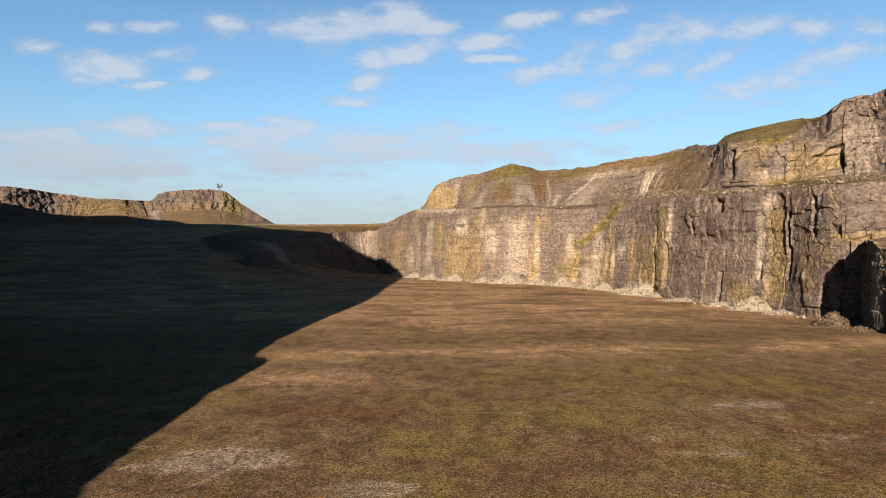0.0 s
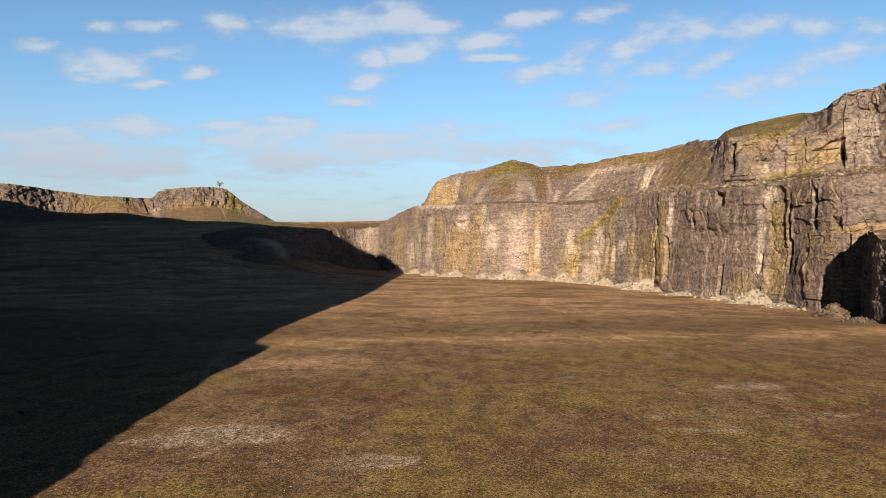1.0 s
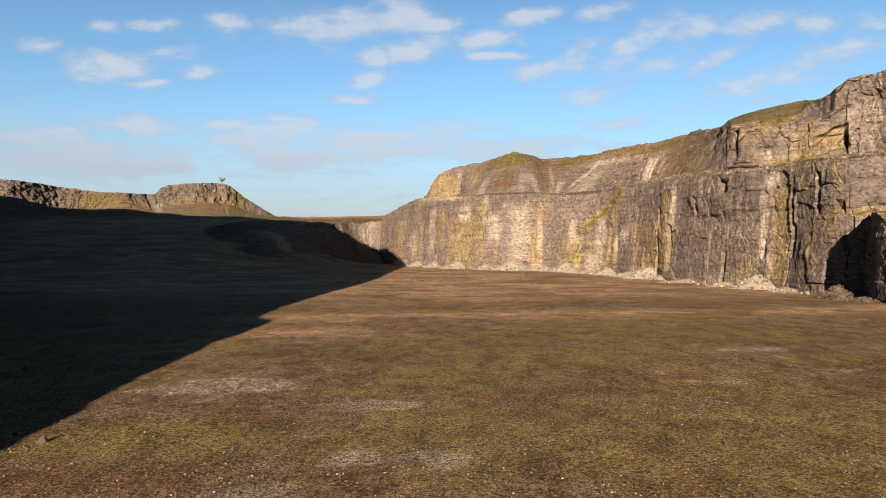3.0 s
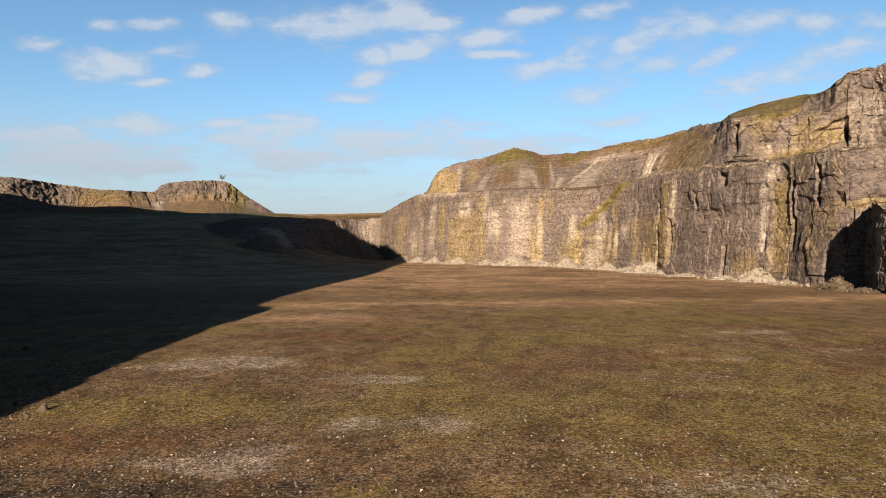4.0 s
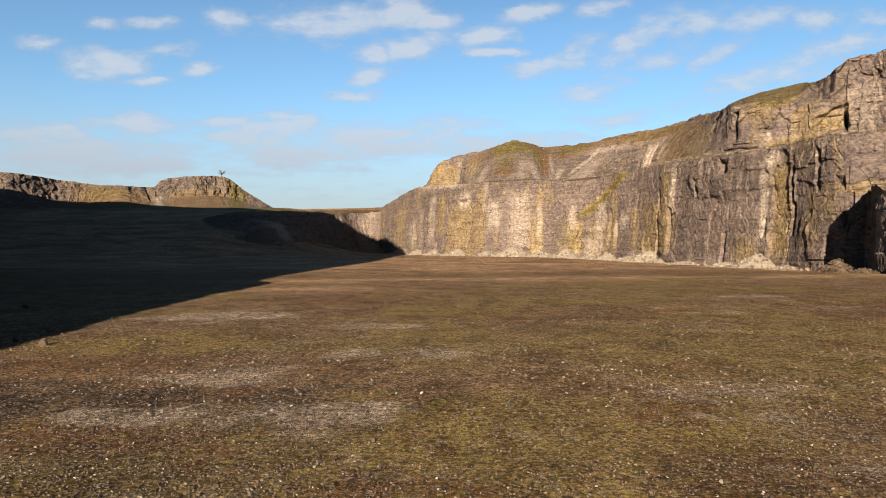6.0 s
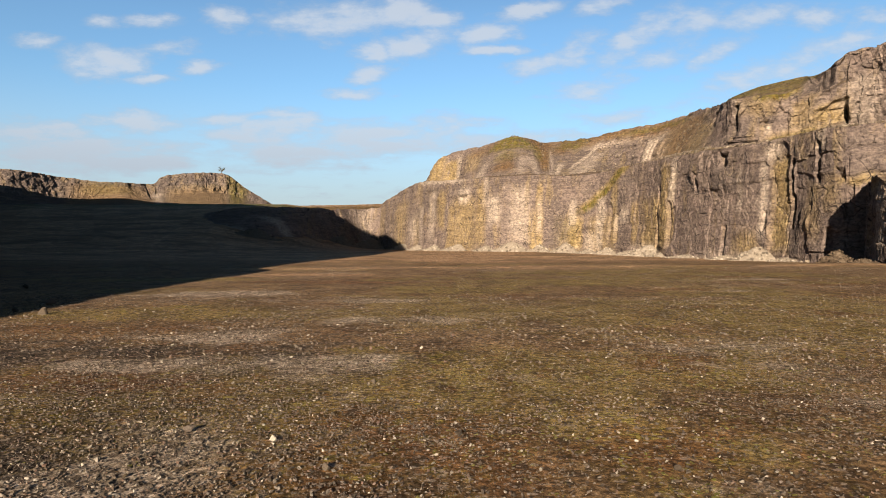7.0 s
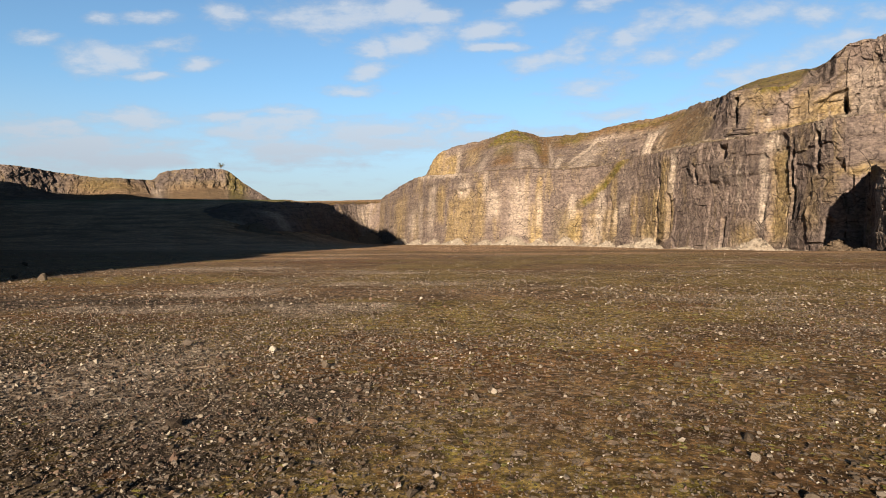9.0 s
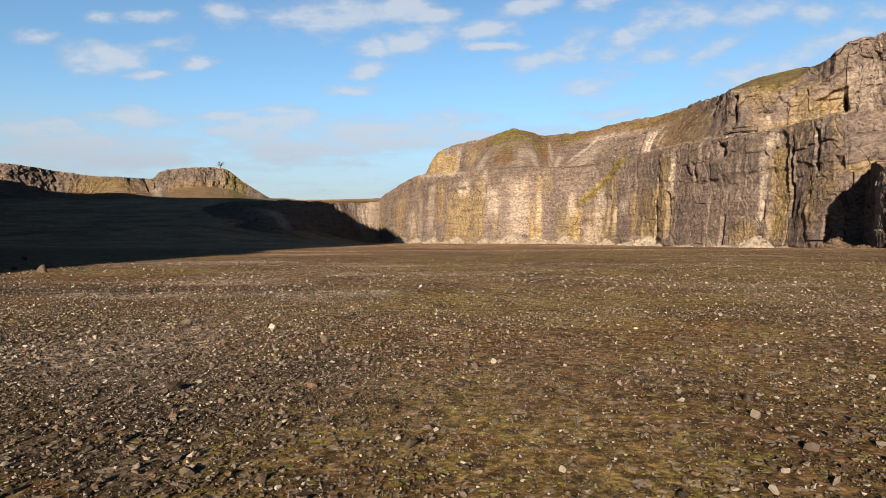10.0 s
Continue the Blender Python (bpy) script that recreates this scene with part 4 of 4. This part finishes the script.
cliff("cliff_far", "distant quarry wall and flat-topped rock hill with scree", FAR_TOE, FAR_TOP, FAR_BACK, 0.7, 60, seed=400, scree=0.74, shelf=0.46, bumps=1.5, outward=-1, rough=1.8, cap_green=0.9,
      marks=[("ochre", 8.0, 24.0, 0.05, 0.7, 0.45), ("green", 9.6, 9.0, 0.0, 1.0, 0.8), ("pale", 6.2, 6.0, 0.2, 0.6, 0.5), ("green", 4.5, 20.0, 0.6, 1.0, 0.4), ("ochre", 4.5, 30.0, 0.2, 0.8, 0.3), ("earth", 4.5, 30.0, 0.2, 0.9, 0.6), ("earth", 8.0, 20.0, 0.1, 0.6, 0.5), ("dark", 4.5, 120.0, 0.0, 1.0, 0.9)],
      calmness=((0, 11), (0.6, 0.6)))

RIM_TOE = [(-190, 452, 26.5), (-160, 447, 27), (-128, 446, 27.5), (-96, 444, 27.8), (-62, 436, 27.8), (-30, 428, 28), (0, 424, 28)]
RIM_TOP = [(-190, 455, 28.2), (-160, 450, 29.0), (-128, 449, 29.6), (-96, 447, 29.6), (-62, 439, 29.6), (-30, 431, 30.2), (0, 427, 30.4)]
RIM_BACK = [(-200, 520, 30), (-165, 520, 30), (-130, 520, 29.5), (-96, 520, 29), (-60, 520, 29), (-25, 520, 30), (10, 520, 30)]
cliff("cliff_rim", "low pale rock ledge at the far edge of the quarry", RIM_TOE, RIM_TOP, RIM_BACK, 0.5, 12, seed=600, bumps=0.5, outward=-1, cap_green=1.0, cap_earth=0.3,
      marks=[("pale", 1.0, 40, 0.0, 1.0, 0.7), ("earth", 4.5, 60.0, 0.0, 1.0, 0.8)])

LEFT_TOP = [(-20, -110, 11.5), (-20.7, -56, 9.2), (-21.7, -14, 8.2), (-25.2, 12, 8.9), (-26.8, 23.3, 11.2), (-31.4, 32, 13.5), (-38.3, 44.4, 25.5), (-44.1, 53.3, 33.8), (-52.9, 67, 44.4), (-62, 80.3, 54.9),
            (-70.5, 91.6, 63.2), (-96.4, 126, 74.5), (-162.4, 205.7, 76), (-245, 313, 80), (-316, 398, 58), (-362, 430, 45)]
LEFT_TOE = on_ground([(-18, -110), (-18.7, -56), (-19.7, -12), (-22, 13), (-25.5, 25), (-29, 33.5), (-35, 46), (-41.8, 54), (-50.3, 68), (-59.3, 81.5),
                      (-67.6, 92.7), (-93, 127), (-156, 209), (-228, 318), (-300, 406), (-336, 440)])
LEFT_BACK = [(-90, -120, 8), (-100, -40, 10), (-110, 0, 12), (-120, 22, 16), (-125, 34, 20), (-130, 44, 26), (-140, 58, 34), (-150, 70, 40), (-165, 85, 46), (-180, 100, 50),
             (-200, 110, 55), (-230, 140, 60), (-280, 200, 68), (-340, 300, 78), (-400, 380, 60), (-430, 420, 50)]
cliff("cliff_left", "tall shaded quarry face of dark limestone", LEFT_TOE[::-1], LEFT_TOP[::-1], LEFT_BACK[::-1], 0.8, 50, seed=500, jag=0.6, fold=0.3, calmness=((0, 1), (0.6, 0.6)))


# ---------------------------------------------------------------- loose rock
dice = np.random.default_rng(7)


def hull(points, seed, flat=0.6):
    """An angular stone about 1 across: the hull of some points on a flattened ball."""
    own = np.random.default_rng(seed)
    q = own.normal(size=(points, 3))
    q /= np.linalg.norm(q, axis=1, keepdims=True)
    q *= 0.5 * np.array([1.0, own.uniform(0.6, 0.95), own.uniform(flat * 0.7, flat * 1.2)]) * own.uniform(0.8, 1.0, (points, 1))
    bm = bmesh.new()
    vs = [bm.verts.new(c) for c in q]
    bmesh.ops.convex_hull(bm, input=vs)
    bmesh.ops.delete(bm, geom=[v for v in bm.verts if not v.link_faces], context="VERTS")
    bmesh.ops.triangulate(bm, faces=bm.faces[:])
    bm.verts.index_update()
    v = np.array([w.co[:] for w in bm.verts])
    f = np.array([[w.index for w in face.verts] for face in bm.faces])
    bm.free()
    return v, f


def heap_of_stones(name, places, sizes, shapes, tilt=0.35, rng=dice):
    """One mesh of many stones at the places given."""
    verts, faces, base = [], [], 0
    kind = rng.integers(0, len(shapes), len(places))
    for k, (v, f) in enumerate(shapes):
        pick = kind == k
        n = int(pick.sum())
        if not n:
            continue
        turn = rng.uniform(0, 2 * math.pi, n)
        rock, pitch = rng.normal(0, tilt, n), rng.normal(0, tilt, n)
        w = v[None] * sizes[pick][:, None, None]
        y, z = w[..., 1] * np.cos(rock)[:, None] - w[..., 2] * np.sin(rock)[:, None], w[..., 1] * np.sin(rock)[:, None] + w[..., 2] * np.cos(rock)[:, None]
        x, z = w[..., 0] * np.cos(pitch)[:, None] - z * np.sin(pitch)[:, None], w[..., 0] * np.sin(pitch)[:, None] + z * np.cos(pitch)[:, None]
        x, y = x * np.cos(turn)[:, None] - y * np.sin(turn)[:, None], x * np.sin(turn)[:, None] + y * np.cos(turn)[:, None]
        verts.append((np.stack([x, y, z], -1) + places[pick][:, None]).reshape(-1, 3))
        faces.append((f[None] + (base + np.arange(n) * len(v))[:, None, None]).reshape(-1, 3))
        base += n * len(v)
    return mesh_of(name, np.concatenate(verts), np.concatenate(faces))


PEBBLES = [hull(11, 20 + k, 0.55) for k in range(10)]
CHIPS = [hull(7, 40 + k, 0.6) for k in range(8)]
BLOCKS = [hull(16, 60 + k, 0.75) for k in range(10)]


def build_gravel(name, label, y0, y1, per_m2, small, large, shapes, power, least=0.0, paint=None):
    reach = 0.76
    area = reach * (y1 ** 2 - y0 ** 2)
    n = int(area * per_m2)
    y = np.sqrt(dice.uniform(y0 ** 2, y1 ** 2, n))
    x = dice.uniform(-reach, reach, n) * y
    keep = dice.uniform(0, 1, n) < np.maximum(stony(x, y), least * (0.55 + 0.45 * smooth(3.0, -1.0, x)))
    x, y = x[keep], y[keep]
    size = small * (large / small) ** (dice.uniform(0, 1, len(x)) ** power)
    z = ground_height(x, y) + 0.24 * size
    ob = new(name, heap_of_stones(name, np.stack([x, y, z], -1), size, shapes))
    ob.data.materials.append(paint or GRAVEL)
    return tagged(ob, label, "gravel", kind="stuff")


build_gravel("gravel", "mixed grey, brown and pale limestone gravel", 2.3, 6.0, 3200, 0.007, 0.038, CHIPS, 2.0, 0.6)
build_gravel("gravel", "larger angular stones among the gravel", 2.3, 11, 150, 0.028, 0.080, PEBBLES, 2.0)
build_gravel("gravel", "grey and brown gravel strewn over the floor", 6.0, 14, 560, 0.012, 0.072, CHIPS, 1.9, 0.4, PEBBLY)
build_gravel("gravel", "thin cover of small stones over brown soil", 14, 32, 150, 0.025, 0.12, CHIPS, 2.5, 0.0, GRIT)
build_gravel("gravel", "scattered pale stones on the far floor", 32, 75, 12, 0.04, 0.16, CHIPS, 2.6, 0.0, GRIT)

STONE_MESHES = []
for k in range(12):
    v, f = hull(18, 100 + k, 0.75)
    me = mesh_of("loose_stone", v, f)
    me.materials.append(STONE)
    STONE_MESHES.append(me)


def loose_stone(x, y, size, label="pale angular limestone lump on the quarry floor", up=0.22):
    k = int(dice.integers(0, len(STONE_MESHES)))
    ob = new("loose_stone", STONE_MESHES[k])
    z = float(ground_height(np.array([x]), np.array([y]))[0])
    ob.matrix_world = pose(x, y, z + up * size, *(dice.normal(0, 14, 2)), dice.uniform(0, 360)) @ Matrix.Diagonal((size, size, size, 1))
    return tagged(ob, label, "stone", "loose stones on the floor")


for x, y, size in ((0.74, 6.31, 0.10), (-1.11, 5.23, 0.11), (-2.21, 5.12, 0.17), (0.28, 5.99, 0.10), (0.18, 8.89, 0.14), (-2.36, 8.6, 0.15), (-1.44, 7.52, 0.15),
                   (-3.67, 9.01, 0.20), (-15.25, 23.9, 0.45), (2.76, 7.5, 0.13), (-1.4, 12.2, 0.16), (2.27, 4.74, 0.11), (-17.2, 27.4, 0.5), (-25.2, 37.8, 0.5), (-16.8, 24.6, 0.35)):
    loose_stone(x, y, size)
for k in range(150):
    y = math.sqrt(dice.uniform(3.2 ** 2, 26 ** 2)) if k < 130 else math.sqrt(dice.uniform(26 ** 2, 70 ** 2))
    x = dice.uniform(-0.72, 0.72) * y
    loose_stone(x, y, dice.uniform(0.05, 0.11) * (1 if y < 12 else 1.3 if y < 26 else 2.2), "angular grey limestone lump among gravel")


def scree_heap(x, y, width, depth, rise, label, pieces=420, paint=None):
    """A heap of fallen rock: a low cone of rubble at the foot of the face."""
    top = tagged(new("scree_heap"), label, "scree", "heaps of fallen rock")
    g = float(ground_height(np.array([x]), np.array([y]))[0])
    top.location = (x, y, g)
    n = 26
    a = np.linspace(-1, 1, n)
    gx, gy = np.meshgrid(a, a)
    r = np.hypot(gx, gy) * (1 + 0.25 * fractal(gx * 2 + x, gy * 2 + y, 91, 3))
    z = rise * np.maximum(1 - r, -0.12)
    z = z + ground_height(x + gx * width, y + gy * depth) - g
    mound = new("mound", grid_mesh("mound", np.stack([gx * width, gy * depth, z + 0.1 * rise * fractal(gx * 5, gy * 5, 92, 3)], -1)))
    mound.data.materials.append(paint or SCREE)
    mound.parent = top
    own = np.random.default_rng(int(abs(x * 31 + y * 7)))
    q = own.uniform(-1.05, 1.05, (pieces, 2))
    rr = np.hypot(q[:, 0], q[:, 1])
    q = q[rr < 1.05]
    rr = np.hypot(q[:, 0], q[:, 1])
    size = (0.12 + 0.75 * own.uniform(0, 1, len(q)) ** 4) * (0.7 + 0.5 * rr) * min(1.4, 0.5 + rise / 3)
    lie = ground_height(x + q[:, 0] * width, y + q[:, 1] * depth) - g
    places = np.c_[q[:, 0] * width, q[:, 1] * depth, lie + rise * np.maximum(1 - rr, 0) + 0.1 * size]
    rubble = new("rubble", heap_of_stones("rubble", places, size, BLOCKS, 0.8, own))
    rubble.data.materials.append(paint or SCREE)
    rubble.parent = top
    tagged(rubble, kind="stuff")
    return top


for index, w, d, h in ((8.35, 6.0, 3.6, 2.8), (7.6, 3.5, 2.4, 1.1), (9.3, 4.0, 2.4, 1.0), (10.4, 5.5, 2.4, 0.9), (11.9, 6.5, 4.0, 3.6), (11.3, 4.0, 2.6, 1.4), (12.7, 4.5, 3.2, 2.0), (13.4, 5.5, 3.4, 2.4), (14.0, 5.0, 3.4, 2.2),
                       (14.6, 6.0, 4.0, 3.4), (15.2, 4.5, 3.2, 2.6), (15.75, 6.5, 4.2, 4.4), (16.3, 5.0, 3.2, 2.2), (17.0, 6.0, 3.6, 2.6), (17.8, 6.0, 3.6, 2.2), (18.6, 6.0, 4.0, 2.4), (19.4, 6.0, 4.0, 2.6)):
    x, y = at_index(before(LOWER_TOP, 2.6).tolist(), np.array([index]))[0]
    scree_heap(float(x), float(y), w * dice.uniform(0.8, 1.25), d * 0.9, h * dice.uniform(0.75, 1.15), "pale broken limestone heaped below the rock face", 520)
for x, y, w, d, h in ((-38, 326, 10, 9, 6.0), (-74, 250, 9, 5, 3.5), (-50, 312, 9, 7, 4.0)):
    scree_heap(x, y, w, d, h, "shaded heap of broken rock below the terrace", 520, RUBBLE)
scree_heap(64.2, 104.0, 3.0, 2.2, 2.5, "brown heap of rubble and earth in front of the face", 500, SPOIL)
scree_heap(61.6, 93.5, 2.4, 1.6, 0.9, "low heap of dark rubble near the shaded recess", 300, SPOIL)

BOULDER_MESHES = []
for k in range(8):
    v, f = hull(26, 300 + k, 0.8)
    me = mesh_of("boulder", v, f)
    me.materials.append(RUBBLE)
    BOULDER_MESHES.append(me)


def boulder(x, y, size, label):
    ob = new("boulder", BOULDER_MESHES[int(dice.integers(0, 8))])
    z = float(ground_height(np.array([x]), np.array([y]))[0])
    ob.matrix_world = pose(x, y, z + 0.22 * size, *(dice.normal(0, 15, 2)), dice.uniform(0, 360)) @ Matrix.Diagonal((size, size, size, 1))
    return tagged(ob, label, "boulder", "boulders below the faces")


FOOT = before(LOWER_TOP, 4.0).tolist()
for k in range(90):
    x, y = at_index(FOOT, np.array([dice.uniform(4.6, 19.8)]))[0] + dice.normal(0, 1.3, 2)
    boulder(float(x), float(y), dice.uniform(0.35, 0.8) + 0.7 * dice.uniform(0, 1) ** 4, "fallen limestone boulder at the foot of the face")
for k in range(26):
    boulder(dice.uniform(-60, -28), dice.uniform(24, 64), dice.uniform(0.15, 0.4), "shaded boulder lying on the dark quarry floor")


def bench_rubble(name, label, front, rear, count, small, large, lift):
    """Loose rock along a bench, between its front and rear lines."""
    s = dice.uniform(0, len(front) - 1.001, count)
    w = dice.uniform(0.05, 0.98, count)[:, None]
    q = at_index(front, s) * (1 - w) + at_index(rear, s) * w
    size = small * (large / small) ** (dice.uniform(0, 1, count) ** 2.2)
    q[:, 2] += lift
    ob = new(name, heap_of_stones(name, q, size, BLOCKS, 0.8))
    ob.data.materials.append(RUBBLE)
    return tagged(ob, label, "rubble", kind="stuff")


bench_rubble("scree_slope", "loose scree on the slope of the upper tier", UPPER_TOE[11:16], UPPER_TOP[11:16], 2200, 0.15, 1.0, -0.1)
bench_rubble("scree_slope", "brown slope of loose rock beside the upper crag", UPPER_TOE[7:12], UPPER_TOP[7:12], 1500, 0.12, 0.75, -0.05)
bench_rubble("bench_rubble", "broken rock lying along the upper bench", LOWER_TOP[4:20], LOWER_BACK[4:20], 2600, 0.2, 1.3, 0.1)


def grass_tufts():
    """Short dry grass and moss tufts between the stones."""
    y = np.sqrt(dice.uniform(2.6 ** 2, 16 ** 2, 6000))
    x = dice.uniform(-0.74, 0.74, len(y)) * y
    keep = (stony(x, y) < 0.40) & (dice.uniform(0, 1, len(y)) < 0.3) & (x > -0.3)
    x, y = x[keep], y[keep]
    blades = 9
    n = len(x) * blades
    cx, cy = np.repeat(x, blades) + dice.normal(0, 0.014, n), np.repeat(y, blades) + dice.normal(0, 0.014, n)
    cz = ground_height(cx, cy)
    q, tall = dice.uniform(0, 2 * math.pi, n), dice.uniform(0.012, 0.038, n)
    wide, lean = 0.0014, tall * dice.uniform(0.2, 0.9, n)
    a = np.stack([cx - wide * np.sin(q), cy + wide * np.cos(q), cz - 0.003], -1)
    c = np.stack([cx + wide * np.sin(q), cy - wide * np.cos(q), cz - 0.003], -1)
    tip = np.stack([cx + lean * np.cos(q), cy + lean * np.sin(q), cz + tall], -1)
    ob = new("grass_tufts", mesh_of("grass_tufts", np.stack([a, c, tip], 1).reshape(-1, 3), np.arange(n * 3).reshape(-1, 3)))
    ob.data.materials.append(TURF)
    return tagged(ob, "short dry olive grass tufts between the stones", "grass", kind="stuff")


grass_tufts()


def moss_cushions():
    """Low olive and rusty cushions of moss, in loose clumps between the stones."""
    lumps = [hull(14, 500 + k, 0.28) for k in range(6)]
    cy = np.sqrt(dice.uniform(2.6 ** 2, 15 ** 2, 650))
    cx = dice.uniform(-0.74, 0.74, len(cy)) * cy
    keep = dice.uniform(0, 1, len(cy)) < smooth(-2.5, 1.5, cx) * 0.9 + 0.12
    cx, cy = np.repeat(cx[keep], 12), np.repeat(cy[keep], 12)
    x, y = cx + dice.normal(0, 0.09, len(cx)), cy + dice.normal(0, 0.09, len(cx))
    size = dice.uniform(0.02, 0.085, len(x))
    z = ground_height(x, y) + 0.02 * size
    ob = new("moss_cushions", heap_of_stones("moss_cushions", np.stack([x, y, z], -1), size, lumps, 0.12))
    ob.data.materials.append(MOSS)
    return tagged(ob, "low olive and rust-brown moss cushions among stones", "moss", kind="stuff")


moss_cushions()


def scrub_bush(x, y, z, size, label):
    own = np.random.default_rng(int(abs(x * 13 + y)))
    q = own.normal(0, 1, (240, 3))
    q /= np.linalg.norm(q, axis=1, keepdims=True)
    q *= own.uniform(0.35, 1.0, (240, 1)) ** 0.5 * np.array([1.0, 1.0, 0.6]) * size * (1 + 0.3 * own.normal(0, 1, (240, 1)) * 0.5)
    q[:, 2] = np.abs(q[:, 2])
    top = tagged(new("scrub_bush"), label, "bush", "scrub on the rim")
    top.location = (x, y, z)
    crown = new("crown", heap_of_stones("crown", q, own.uniform(0.08, 0.24, 240) * size, CHIPS, 1.5, own))
    crown.data.materials.append(TURF)
    crown.parent = top
    return top


for k, (x, y, z, size) in enumerate(((29.5, 273.5, 48.3, 1.6), (26.5, 275, 47.8, 1.2), (32.5, 274.5, 48.0, 1.1), (23.5, 277.5, 47.2, 0.9), (36, 275.5, 47.5, 0.8))):
    scrub_bush(x, y, z, size, "low green scrub on the rim of the upper tier")

# ---------------------------------------------------------------- the lone tree
def lone_tree(x, y, z, tall):
    top = tagged(new("tree"), "small lone leafless-looking tree on the hill top", "tree")
    top.location = (x, y, z)
    own = random.Random(5)
    tips = []

    def limb(name, a, b, r0, r1, parent):
        bm = bmesh.new()
        rings = []
        way = (b - a).normalized()
        side = way.orthogonal().normalized()
        other = way.cross(side)
        steps = 4
        for k in range(steps + 1):
            s = k / steps
            c = a.lerp(b, s) + side * math.sin(s * 3.1) * (b - a).length * 0.06
            r = r0 + (r1 - r0) * s
            rings.append([bm.verts.new(c + (side * math.cos(q) + other * math.sin(q)) * r) for q in (i * math.tau / 6 for i in range(6))])
        for lo, hi in zip(rings, rings[1:]):
            for i in range(6):
                bm.faces.new((lo[i], lo[(i + 1) % 6], hi[(i + 1) % 6], hi[i]))
        me = bpy.data.meshes.new(name)
        bm.to_mesh(me)
        bm.free()
        me.materials.append(BARK)
        ob = new(name, me)
        ob.parent = parent
        return ob

    fork = Vector((0.1, 0, tall * 0.42))
    limb("trunk", Vector((0, 0, -0.4)), fork, tall * 0.05, tall * 0.035, top)
    for k in range(9):
        q = k * math.tau / 9 + own.uniform(-0.3, 0.3)
        end = fork + Vector((math.cos(q) * tall * own.uniform(0.22, 0.42), math.sin(q) * tall * own.uniform(0.22, 0.42), tall * own.uniform(0.15, 0.5)))
        limb("limb", fork, end, tall * 0.022, tall * 0.008, top)
        tips.append(end)
    places, sizes = [], []
    for k in range(620):
        e = own.choice(tips)
        s = own.uniform(0.5, 1.15)
        places.append(fork.lerp(e, s) + Vector((own.gauss(0, 0.09), own.gauss(0, 0.09), own.gauss(0, 0.07))) * tall)
        sizes.append(tall * own.uniform(0.025, 0.06))
    crown = new("crown", heap_of_stones("crown", np.array([p[:] for p in places]), np.array(sizes), CHIPS, 1.5, np.random.default_rng(3)))
    crown.data.materials.append(LEAF)
    crown.parent = top
    return top


lone_tree(-187, 527, 59.6, 7.0)
